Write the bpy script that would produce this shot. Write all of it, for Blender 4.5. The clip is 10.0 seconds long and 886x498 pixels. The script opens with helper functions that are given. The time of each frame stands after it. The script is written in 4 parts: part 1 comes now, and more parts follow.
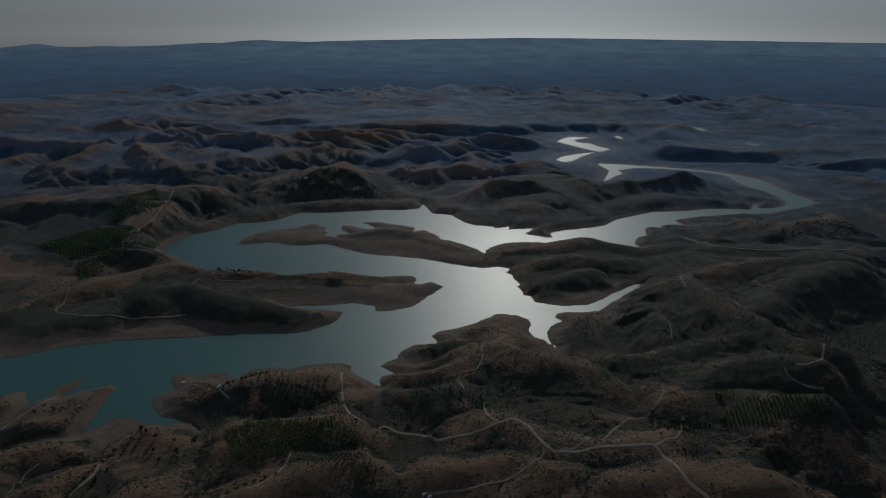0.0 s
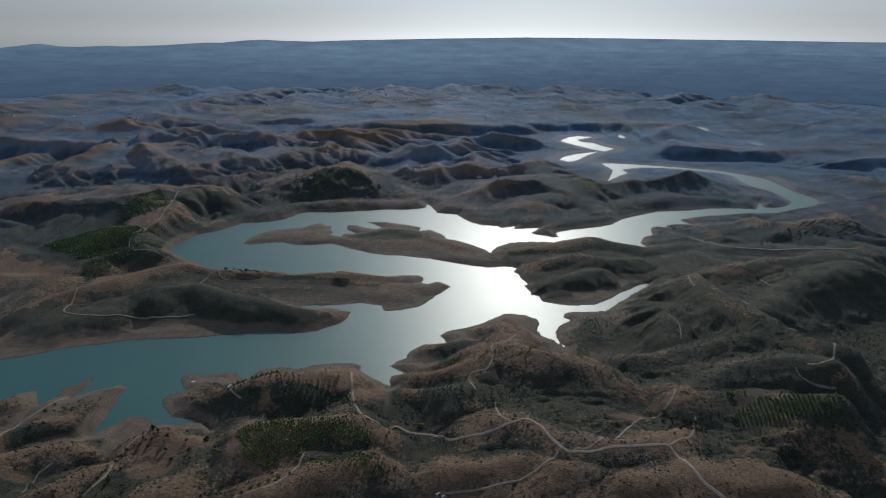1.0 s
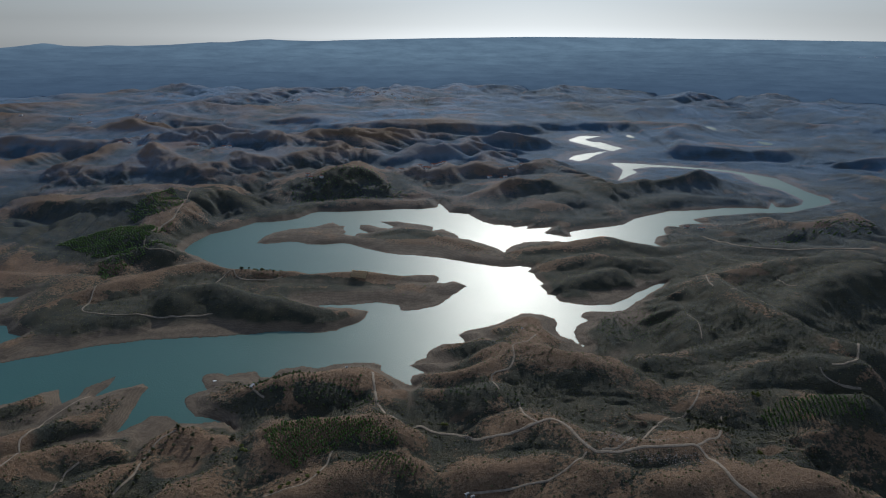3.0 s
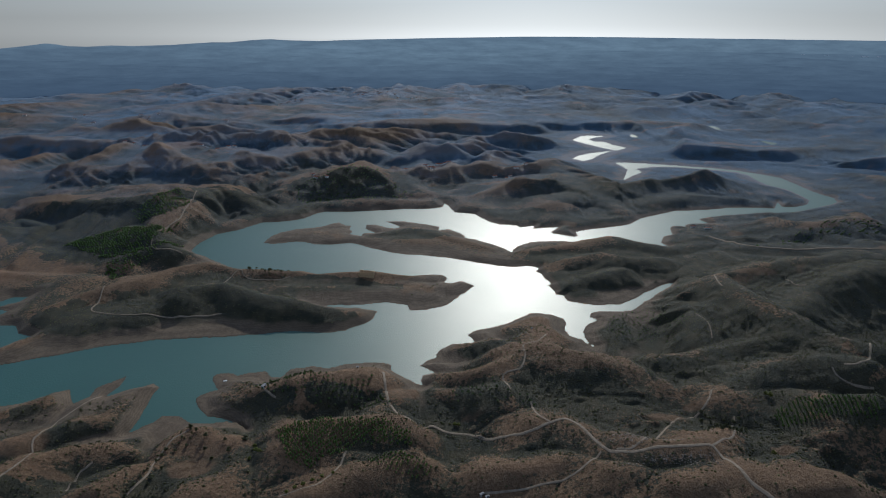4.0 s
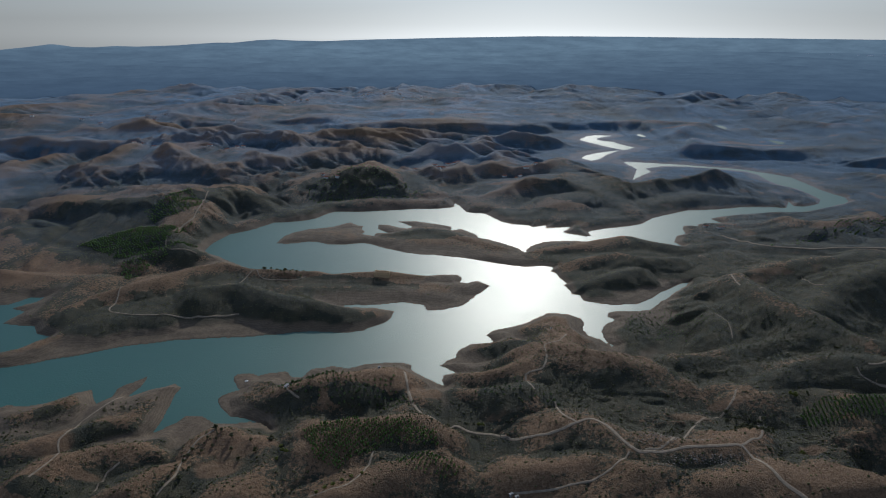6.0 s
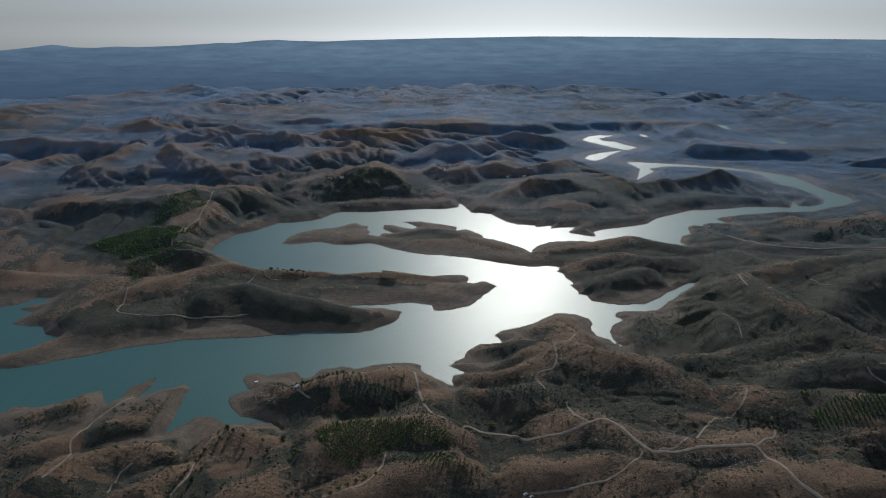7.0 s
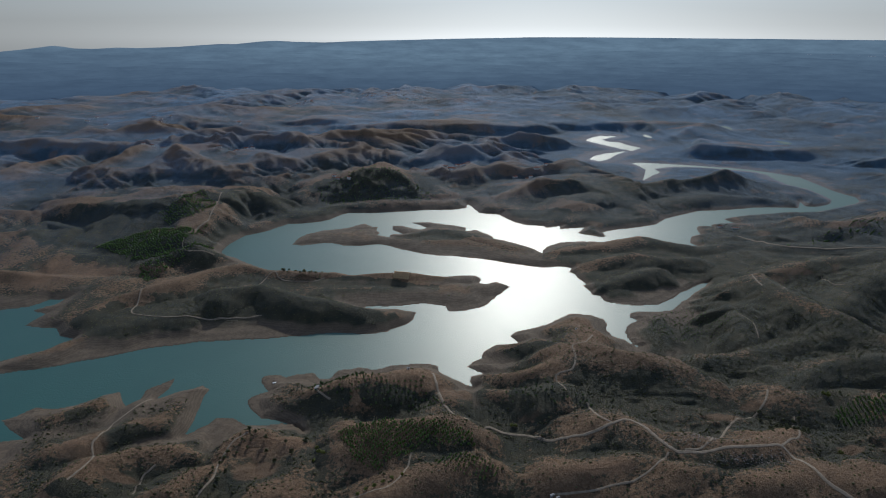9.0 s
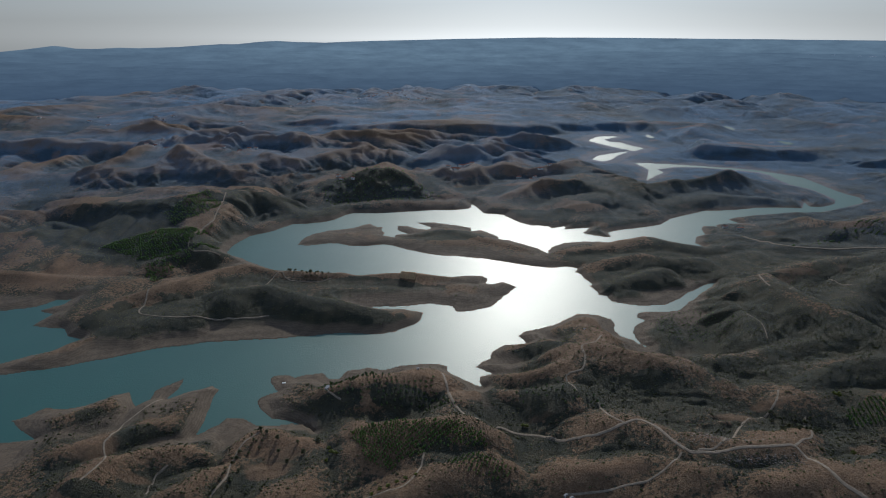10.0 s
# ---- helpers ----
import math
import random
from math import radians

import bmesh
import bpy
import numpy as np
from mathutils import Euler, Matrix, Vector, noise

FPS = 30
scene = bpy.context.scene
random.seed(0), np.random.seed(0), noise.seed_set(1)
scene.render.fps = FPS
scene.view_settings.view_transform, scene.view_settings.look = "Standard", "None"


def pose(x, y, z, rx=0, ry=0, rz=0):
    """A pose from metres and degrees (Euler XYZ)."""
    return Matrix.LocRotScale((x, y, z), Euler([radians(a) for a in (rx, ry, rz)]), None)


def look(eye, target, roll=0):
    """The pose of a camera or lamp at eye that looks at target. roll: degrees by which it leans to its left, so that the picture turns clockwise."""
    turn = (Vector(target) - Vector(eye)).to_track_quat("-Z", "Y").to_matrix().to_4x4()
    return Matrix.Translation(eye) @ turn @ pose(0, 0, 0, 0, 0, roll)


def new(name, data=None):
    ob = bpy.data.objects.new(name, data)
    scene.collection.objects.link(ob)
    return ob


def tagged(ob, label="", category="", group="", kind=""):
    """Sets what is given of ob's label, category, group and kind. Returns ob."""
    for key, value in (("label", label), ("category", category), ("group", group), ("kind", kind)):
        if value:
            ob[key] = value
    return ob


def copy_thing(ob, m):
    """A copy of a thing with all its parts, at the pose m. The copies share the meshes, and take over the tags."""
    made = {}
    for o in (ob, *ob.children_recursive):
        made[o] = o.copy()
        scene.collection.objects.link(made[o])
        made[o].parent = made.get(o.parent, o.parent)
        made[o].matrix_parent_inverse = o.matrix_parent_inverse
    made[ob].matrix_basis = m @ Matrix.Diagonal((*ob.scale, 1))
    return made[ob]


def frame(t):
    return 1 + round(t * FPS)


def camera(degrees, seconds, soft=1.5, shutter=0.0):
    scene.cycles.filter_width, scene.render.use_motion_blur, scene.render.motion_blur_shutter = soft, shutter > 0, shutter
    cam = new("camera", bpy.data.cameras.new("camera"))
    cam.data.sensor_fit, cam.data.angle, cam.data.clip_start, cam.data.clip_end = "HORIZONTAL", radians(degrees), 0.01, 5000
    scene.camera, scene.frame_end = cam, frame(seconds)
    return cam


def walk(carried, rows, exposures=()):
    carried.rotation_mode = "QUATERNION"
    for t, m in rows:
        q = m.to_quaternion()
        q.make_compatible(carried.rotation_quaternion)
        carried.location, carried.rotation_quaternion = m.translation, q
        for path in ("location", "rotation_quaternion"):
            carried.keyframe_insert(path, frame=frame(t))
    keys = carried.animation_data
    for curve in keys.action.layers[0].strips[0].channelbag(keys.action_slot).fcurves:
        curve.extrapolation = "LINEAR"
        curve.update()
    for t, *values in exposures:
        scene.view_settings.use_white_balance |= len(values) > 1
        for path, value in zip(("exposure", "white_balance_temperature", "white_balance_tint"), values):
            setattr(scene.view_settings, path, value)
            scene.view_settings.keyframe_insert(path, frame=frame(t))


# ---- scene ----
cam = camera(72.8, 10.0, soft=1.05)
# seconds, x, y, z, then degrees: turn to the left, look up, lean to the right
ROWS = [
    (0, -0.00, 0.00, 335.79, 0.000, -19.281, -0.547),
    (0.5, -4.85, 0.17, 335.69, 0.018, -19.295, -0.530),
    (1, -9.70, 0.32, 335.59, 0.046, -19.314, -0.511),
    (1.5, -14.58, 0.47, 335.49, 0.107, -19.339, -0.541),
    (2, -19.47, 0.61, 335.40, 0.158, -19.351, -0.537),
    (2.5, -24.39, 0.74, 335.31, 0.213, -19.355, -0.514),
    (4, -39.22, 1.06, 335.07, 0.361, -19.378, -0.414),
    (4.5, -44.20, 1.14, 335.00, 0.402, -19.381, -0.398),
    (5, -49.20, 1.22, 334.92, 0.447, -19.384, -0.381),
    (5.5, -54.23, 1.28, 334.86, 0.488, -19.390, -0.333),
    (7, -69.40, 1.41, 334.68, 0.496, -19.367, -0.246),
    (7.5, -74.48, 1.43, 334.63, 0.455, -19.346, -0.229),
    (8, -79.57, 1.44, 334.58, 0.396, -19.333, -0.231),
    (8.5, -84.67, 1.43, 334.53, 0.354, -19.316, -0.236),
    (9, -89.78, 1.42, 334.49, 0.330, -19.291, -0.216),
    (9.5, -94.89, 1.39, 334.46, 0.289, -19.274, -0.220),
    (10, -100.00, 1.36, 334.42, 0.280, -19.272, -0.231),
]
FADE = [(0.0, -1.25), (0.1, -0.9), (0.2, -0.62), (0.3, -0.38), (0.4, -0.2), (0.5, -0.05), (0.6, 0.0), (10.0, 0.0)]
EXPOSURE, KELVIN, TINT = -1.0, 5350.0, 8.0
walk(cam, [(t, pose(x, y, z, 90 + up, 0, turn) @ pose(0, 0, 0, 0, 0, -lean)) for t, x, y, z, turn, up, lean in ROWS],
     [(t, EXPOSURE + stops, KELVIN, TINT) for t, stops in FADE])

# ---- light: low sun ahead, behind thin haze ----
SUN_UP, SUN_RIGHT = 25.0, 7.5
world = bpy.data.worlds.new("sky")
scene.world = world
world.use_nodes = True
sky = world.node_tree.nodes.new("ShaderNodeTexSky")
sky.sky_type, sky.sun_disc = "NISHITA", False
sky.sun_elevation, sky.sun_rotation = radians(SUN_UP), radians(SUN_RIGHT)
sky.air_density, sky.dust_density, sky.ozone_density, sky.altitude = 0.9, 0.4, 2.0, 300
backing = world.node_tree.nodes["Background"]
backing.inputs["Strength"].default_value = 0.21
# the haze takes the blue out of the sky towards the horizon and leaves it a warm grey
rises = world.node_tree.nodes.new("ShaderNodeSeparateXYZ")
world.node_tree.links.new(world.node_tree.nodes.new("ShaderNodeTexCoord").outputs["Generated"], rises.inputs[0])
clear = world.node_tree.nodes.new("ShaderNodeMapRange")
clear.inputs["From Min"].default_value, clear.inputs["From Max"].default_value = 0.02, 0.35
world.node_tree.links.new(rises.outputs["Z"], clear.inputs["Value"])
veil = world.node_tree.nodes.new("ShaderNodeHueSaturation")
veil.inputs["Saturation"].default_value = 0.5
dull = world.node_tree.nodes.new("ShaderNodeHueSaturation")
dull.inputs["Saturation"].default_value = 0.08
warm = world.node_tree.nodes.new("ShaderNodeMix")
warm.data_type, warm.blend_type = "RGBA", "MULTIPLY"
# also dims the horizon, so a stronger sky above, out of view, fills shade
warm.inputs[0].default_value, warm.inputs[7].default_value = 1.0, (0.39, 0.365, 0.318, 1.0)
join = world.node_tree.nodes.new("ShaderNodeMix")
join.data_type = "RGBA"
world.node_tree.links.new(sky.outputs["Color"], veil.inputs["Color"])
world.node_tree.links.new(sky.outputs["Color"], dull.inputs["Color"])
world.node_tree.links.new(dull.outputs["Color"], warm.inputs[6])
world.node_tree.links.new(clear.outputs["Result"], join.inputs[0])
world.node_tree.links.new(warm.outputs[2], join.inputs[6])
world.node_tree.links.new(veil.outputs["Color"], join.inputs[7])
world.node_tree.links.new(join.outputs[2], backing.inputs["Color"])
sun = new("sun", bpy.data.lights.new("sun", "SUN"))
sun.data.energy, sun.data.angle, sun.data.color = 4.6, radians(0.6), (1.0, 0.86, 0.66)
sun.matrix_world = look((0, 0, 500), (-math.sin(radians(SUN_RIGHT)), -math.cos(radians(SUN_RIGHT)), 500 - math.tan(radians(SUN_UP))))


# ---- materials ----
def nodes_of(name):
    m = bpy.data.materials.new(name)
    m.use_nodes = True
    t = m.node_tree
    return m, t, t.nodes["Principled BSDF"]


def add(t, kind, **values):
    n = t.nodes.new(kind)
    for k, v in values.items():
        if k == "dtype":
            n.data_type = v
        elif k == "blend":
            n.blend_type = v
        elif k == "op":
            n.operation = v
        else:
            n.inputs[k].default_value = v
    return n


def noise_node(t, coords, scale, detail=6.0, rough=0.6):
    n = add(t, "ShaderNodeTexNoise", Scale=scale, Detail=detail, Roughness=rough)
    t.links.new(coords, n.inputs["Vector"])
    return n.outputs["Fac"]


def ramp(t, fac, low, high):
    n = t.nodes.new("ShaderNodeMapRange")
    n.inputs["From Min"].default_value, n.inputs["From Max"].default_value = low, high
    t.links.new(fac, n.inputs["Value"])
    return n.outputs["Result"]


def blend(t, fac, a, b, mode="MIX"):
    n = t.nodes.new("ShaderNodeMix")
    n.data_type, n.blend_type = "RGBA", mode
    for socket, value in ((n.inputs[0], fac), (n.inputs[6], a), (n.inputs[7], b)):
        if isinstance(value, (tuple, float, int)):
            socket.default_value = value if not isinstance(value, tuple) else (*value, 1.0)
        else:
            t.links.new(value, socket)
    return n.outputs[2]


def bump(t, height, bsdf, distance, strength=1.0):
    n = add(t, "ShaderNodeBump", Strength=strength, Distance=distance)
    t.links.new(height, n.inputs["Height"])
    t.links.new(n.outputs["Normal"], bsdf.inputs["Normal"])
    return n


def ground_material():
    m, t, b = nodes_of("dry_hills")
    at = t.nodes.new("ShaderNodeTexCoord").outputs["Object"]
    cover = t.nodes.new("ShaderNodeAttribute")
    cover.attribute_name = "cover"
    parts = t.nodes.new("ShaderNodeSeparateColor")
    t.links.new(cover.outputs["Color"], parts.inputs["Color"])
    big, mid, fine, tiny = noise_node(t, at, 0.012), noise_node(t, at, 0.06, 8), noise_node(t, at, 0.30, 8, 0.72), noise_node(t, at, 0.75, 5, 0.7)
    soil = blend(t, ramp(t, big, 0.35, 0.65), (0.190, 0.118, 0.064), (0.300, 0.186, 0.100))
    soil = blend(t, ramp(t, fine, 0.35, 0.65), soil, (0.108, 0.068, 0.037))
    soil = blend(t, ramp(t, tiny, 0.50, 0.72), soil, (0.30, 0.205, 0.125))
    scrub = blend(t, ramp(t, mid, 0.35, 0.65), (0.038, 0.041, 0.027), (0.080, 0.071, 0.041))
    speck = t.nodes.new("ShaderNodeMath")
    speck.operation = "MULTIPLY_ADD"
    t.links.new(fine, speck.inputs[0])
    speck.inputs[1].default_value = 1.5
    shift = t.nodes.new("ShaderNodeMath")
    shift.operation = "SUBTRACT"
    t.links.new(parts.outputs["Green"], shift.inputs[0])
    shift.inputs[1].default_value = 0.75
    t.links.new(shift.outputs[0], speck.inputs[2])
    colour = blend(t, ramp(t, speck.outputs[0], 0.45, 0.55), soil, scrub)
    field = blend(t, ramp(t, fine, 0.3, 0.7), (0.27, 0.16, 0.088), (0.20, 0.128, 0.075))
    # far woods, with the blue of distance haze painted into their base colour
    paleness = add(t, "ShaderNodeMath", op="SUBTRACT")
    t.links.new(noise_node(t, at, 0.02, 12, 0.7), paleness.inputs[0])
    t.links.new(parts.outputs["Green"], paleness.inputs[1])
    hazy_wood = blend(t, ramp(t, paleness.outputs[0], -0.16, 0.14), (0.056, 0.093, 0.130), (0.118, 0.170, 0.222))
    haze_patches = t.nodes.new("ShaderNodeMapRange")
    haze_patches.inputs["From Min"].default_value, haze_patches.inputs["From Max"].default_value, haze_patches.inputs["To Min"].default_value = 0.56, 0.50, 0.45
    t.links.new(noise_node(t, at, 0.009, 14, 0.68), haze_patches.inputs["Value"])
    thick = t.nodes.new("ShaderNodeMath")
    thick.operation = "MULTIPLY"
    t.links.new(haze_patches.outputs[0], thick.inputs[0])
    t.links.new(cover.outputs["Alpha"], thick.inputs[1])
    colour = blend(t, thick.outputs[0], colour, hazy_wood)
    colour = blend(t, parts.outputs["Blue"], colour, field)
    shore = blend(t, ramp(t, mid, 0.3, 0.7), (0.112, 0.084, 0.056), (0.172, 0.129, 0.086))
    rings = add(t, "ShaderNodeTexWave", Scale=0.28, Distortion=6.0, Detail=3.0)
    rings.bands_direction = "Z"
    t.links.new(at, rings.inputs["Vector"])
    shore = blend(t, 0.25, shore, rings.outputs["Color"], "MULTIPLY")
    colour = blend(t, parts.outputs["Red"], colour, shore)
    t.links.new(colour, b.inputs["Base Color"])
    b.inputs["Roughness"].default_value = 0.9
    b.inputs["Specular IOR Level"].default_value = 0.25
    # sheen and its blue tint add painted haze to the far land
    haze_sheen = t.nodes.new("ShaderNodeMapRange")
    haze_sheen.inputs["To Min"].default_value, haze_sheen.inputs["To Max"].default_value = 0.02, 0.4
    t.links.new(cover.outputs["Alpha"], haze_sheen.inputs["Value"])
    t.links.new(haze_sheen.outputs["Result"], b.inputs["Sheen Weight"])
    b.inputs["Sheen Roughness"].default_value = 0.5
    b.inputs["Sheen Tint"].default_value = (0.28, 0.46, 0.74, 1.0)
    total = t.nodes.new("ShaderNodeMath")
    total.operation = "ADD"
    t.links.new(fine, total.inputs[0])
    t.links.new(tiny, total.inputs[1])
    relief = bump(t, total.outputs[0], b, 2.2, 0.9)
    smooth = ramp(t, parts.outputs["Red"], 1.6, 0.0)
    t.links.new(smooth, relief.inputs["Strength"])
    return m


def water_material():
    m, t, b = nodes_of("lake_water")
    at = t.nodes.new("ShaderNodeTexCoord").outputs["Object"]
    silt = noise_node(t, at, 0.006, 3)
    t.links.new(blend(t, ramp(t, silt, 0.3, 0.7), (0.007, 0.076, 0.058), (0.012, 0.092, 0.071)), b.inputs["Base Color"])
    reach = t.nodes.new("ShaderNodeSeparateXYZ")
    t.links.new(at, reach.inputs[0])
    calm = t.nodes.new("ShaderNodeMapRange")
    calm.inputs["From Min"].default_value, calm.inputs["From Max"].default_value = 950, 1350
    calm.inputs["To Min"].default_value, calm.inputs["To Max"].default_value = 0.47, 0.57
    t.links.new(reach.outputs["Y"], calm.inputs["Value"])
    t.links.new(calm.outputs["Result"], b.inputs["Roughness"])
    b.inputs["IOR"].default_value = 1.58
    wind = noise_node(t, at, 0.012, 4)
    chop = noise_node(t, at, 0.45, 3, 0.6)
    n = bump(t, chop, b, 0.35, 0.5)
    t.links.new(ramp(t, wind, 0.3, 0.75), n.inputs["Strength"])
    return m


def plain(name, colour, rough=0.8, grain=3.0, spread=0.25):
    m, t, b = nodes_of(name)
    at = t.nodes.new("ShaderNodeTexCoord").outputs["Object"]
    dark = tuple(c * (1 - spread) for c in colour)
    light = tuple(min(1.0, c * (1 + spread)) for c in colour)
    t.links.new(blend(t, ramp(t, noise_node(t, at, grain), 0.3, 0.7), dark, light), b.inputs["Base Color"])
    b.inputs["Roughness"].default_value = rough
    return m


def haze_material():
    """Ranges too far to tell but for their haze, painted as unlit glow: paler with distance, darker along each crest.
    """
    m = bpy.data.materials.new("distant_hazy_land")
    m.use_nodes = True
    t = m.node_tree
    t.nodes.clear()
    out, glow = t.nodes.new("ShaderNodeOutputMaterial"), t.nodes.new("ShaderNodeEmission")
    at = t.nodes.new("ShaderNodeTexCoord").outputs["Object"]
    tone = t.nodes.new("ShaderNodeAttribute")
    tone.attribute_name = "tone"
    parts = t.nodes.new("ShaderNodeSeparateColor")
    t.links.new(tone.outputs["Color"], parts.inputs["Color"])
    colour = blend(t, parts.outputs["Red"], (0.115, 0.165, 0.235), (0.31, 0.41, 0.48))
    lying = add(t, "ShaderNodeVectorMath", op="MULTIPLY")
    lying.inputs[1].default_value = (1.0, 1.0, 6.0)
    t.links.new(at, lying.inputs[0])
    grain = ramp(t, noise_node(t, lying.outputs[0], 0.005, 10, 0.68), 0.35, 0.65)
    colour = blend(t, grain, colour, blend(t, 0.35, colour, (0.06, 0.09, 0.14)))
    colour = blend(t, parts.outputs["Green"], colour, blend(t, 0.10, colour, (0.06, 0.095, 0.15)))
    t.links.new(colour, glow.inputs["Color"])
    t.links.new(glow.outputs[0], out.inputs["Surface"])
    return m


GROUND, WATER, HAZE = ground_material(), water_material(), haze_material()


# ---- landform: the lake's banks and the crests of the hills, in plan ----
SOUTH_BANK_SPITS = [(-509, 426), (-489, 439), (-461, 443), (-479, 454), (-501, 470), (-491, 479), (-482, 491), (-463, 491), (-447, 495), (-429, 513),
    (-415, 519), (-398, 496), (-389, 506), (-391, 522), (-378, 539), (-372, 545), (-369, 529), (-370, 508), (-352, 524), (-337, 532), (-327, 525),
    (-328, 500), (-325, 493), (-322, 462), (-322, 450)]
SOUTH_BANK_INLET = [(-308, 466), (-302, 478), (-286, 476), (-274, 467), (-256, 466), (-241, 469), (-228, 464), (-214, 450), (-224, 464), (-248, 474),
    (-262, 477), (-277, 492), (-284, 504), (-282, 514), (-268, 522), (-282, 545), (-279, 552), (-268, 555), (-256, 548), (-247, 556), (-231, 560),
    (-221, 548), (-211, 546), (-204, 564)]
SOUTH_BANK_POINTS = [(-184, 569), (-165, 565), (-148, 576), (-105, 579), (-98, 574), (-98, 563), (-76, 544), (-61, 532), (-65, 542), (-63, 553), (-52,
    559), (-68, 572), (-59, 584), (-50, 590), (-48, 606), (-32, 622), (-4, 627), (-12, 644), (-3, 658), (26, 671), (42, 681), (73, 710), (98, 703),
    (109, 694), (112, 679), (108, 664), (110, 648), (123, 635), (132, 619)]
EAST_COVE = [(125, 635), (126, 655), (132, 671), (151, 687), (143, 696), (148, 711), (155, 715), (184, 716), (208, 721), (231, 749), (280, 799), (300,
    821), (274, 805), (241, 778), (219, 754), (193, 735), (159, 733), (148, 734), (124, 748), (123, 763), (112, 767), (113, 781), (106, 801), (113,
    807), (105, 833), (105, 845), (96, 856), (106, 871), (87, 878)]
LONG_POINT_SOUTH = [(64, 870), (35, 879), (17, 886), (-36, 910), (-63, 917), (-91, 922), (-129, 932), (-164, 953), (-174, 961), (-206, 981), (-229,
    972), (-267, 971), (-287, 985), (-300, 985), (-335, 969), (-354, 974), (-354, 1002), (-342, 1035), (-316, 1056), (-278, 1071), (-247, 1105),
    (-229, 1083), (-218, 1080), (-218, 1062), (-211, 1045), (-213, 1029), (-192, 1019)]
LONG_POINT_NORTH = [(-189, 1036), (-168, 1036), (-190, 1063), (-190, 1088), (-174, 1089), (-151, 1071), (-135, 1068), (-129, 1076), (-142, 1093),
    (-155, 1111), (-122, 1112), (-78, 1095), (-53, 1081), (-53, 1057), (-35, 1068), (-7, 1028), (-5, 1012), (14, 1006), (33, 988), (60, 959), (69,
    940), (80, 972), (108, 996), (143, 1004), (182, 999), (236, 1019), (282, 1005), (322, 990), (341, 976)]
RIVER_SOUTH_BANK = [(333, 997), (352, 1035), (371, 1046), (379, 1084), (391, 1099), (412, 1085), (415, 1107), (469, 1116), (458, 1146), (471, 1154),
    (526, 1176), (601, 1191), (660, 1193), (744, 1239), (801, 1273), (817, 1288), (834, 1328), (823, 1354), (819, 1391), (820, 1467), (819, 1531),
    (787, 1570), (738, 1625), (672, 1653), (604, 1681), (531, 1702), (471, 1716), (442, 1715)]
RIVER_NORTH_BANK = [(447, 1675), (452, 1621), (405, 1489), (445, 1543), (480, 1586), (478, 1630), (535, 1663), (604, 1658), (678, 1631), (740, 1596),
    (750, 1555), (744, 1495), (747, 1446), (767, 1406), (771, 1352), (765, 1301), (742, 1267), (698, 1242), (676, 1246), (684, 1283), (654, 1232),
    (623, 1235), (562, 1233), (509, 1218), (432, 1203), (389, 1176), (345, 1146), (312, 1107), (274, 1088), (228, 1072)]
NORTH_SHORE = [(198, 1054), (198, 1031), (187, 1024), (155, 1043), (149, 1053), (169, 1081), (123, 1073), (125, 1091), (97, 1079), (93, 1090), (62,
    1096), (41, 1114), (22, 1152), (17, 1168), (-23, 1179), (-34, 1222), (-44, 1249), (-49, 1217), (-81, 1203), (-128, 1202), (-162, 1192), (-241,
    1176), (-287, 1175), (-302, 1162), (-316, 1126), (-340, 1109), (-360, 1101), (-391, 1097), (-401, 1078), (-423, 1046), (-450, 1022), (-462, 974),
    (-460, 931)]
RUIN_POINT = [(-445, 917), (-408, 892), (-376, 863), (-350, 849), (-327, 845), (-300, 841), (-274, 837), (-253, 838), (-228, 829), (-205, 834), (-185,
    837), (-130, 841), (-91, 831), (-70, 836), (-45, 839), (-40, 830), (-42, 808), (-32, 804), (-16, 813), (2, 796), (-13, 772), (-37, 730), (-66,
    712), (-85, 709), (-93, 728), (-120, 735), (-149, 727), (-179, 725), (-201, 726)]
WEST_RIDGE_SHORE = [(-185, 719), (-155, 718), (-128, 708), (-130, 690), (-139, 674), (-160, 653), (-186, 646), (-228, 650), (-247, 644), (-304, 633),
    (-367, 625), (-425, 610), (-474, 583), (-522, 562)]
WEST_RIDGE_END = [(-566, 548), (-584, 540), (-607, 545), (-610, 559), (-583, 573), (-564, 590), (-545, 601), (-535, 617), (-526, 631), (-548, 637),
    (-564, 655), (-608, 662), (-605, 686), (-601, 697), (-625, 705), (-606, 728), (-604, 745), (-624, 739), (-640, 717), (-676, 705), (-720, 686)]
FAR_RIVER = [(397, 2117), (441, 2196), (478, 2224), (532, 2214), (461, 2145), (464, 2096), (503, 2074), (517, 2017), (544, 1964), (498, 1910), (472,
    1950), (441, 2013), (415, 2069)]
FAR_RIVER_LOOP = [(333, 1770), (354, 1816), (397, 1856), (482, 1909), (427, 1838), (385, 1764), (354, 1736)]
WEST_REACH = [(-900, 640), (-1100, 560), (-800, 420), (-600, 415)]
LAKE = (SOUTH_BANK_SPITS + SOUTH_BANK_INLET + SOUTH_BANK_POINTS + EAST_COVE + LONG_POINT_SOUTH + LONG_POINT_NORTH + RIVER_SOUTH_BANK
        + RIVER_NORTH_BANK + NORTH_SHORE + RUIN_POINT + WEST_RIDGE_SHORE + WEST_RIDGE_END + WEST_REACH)
WATERS = (LAKE, FAR_RIVER, FAR_RIVER_LOOP)
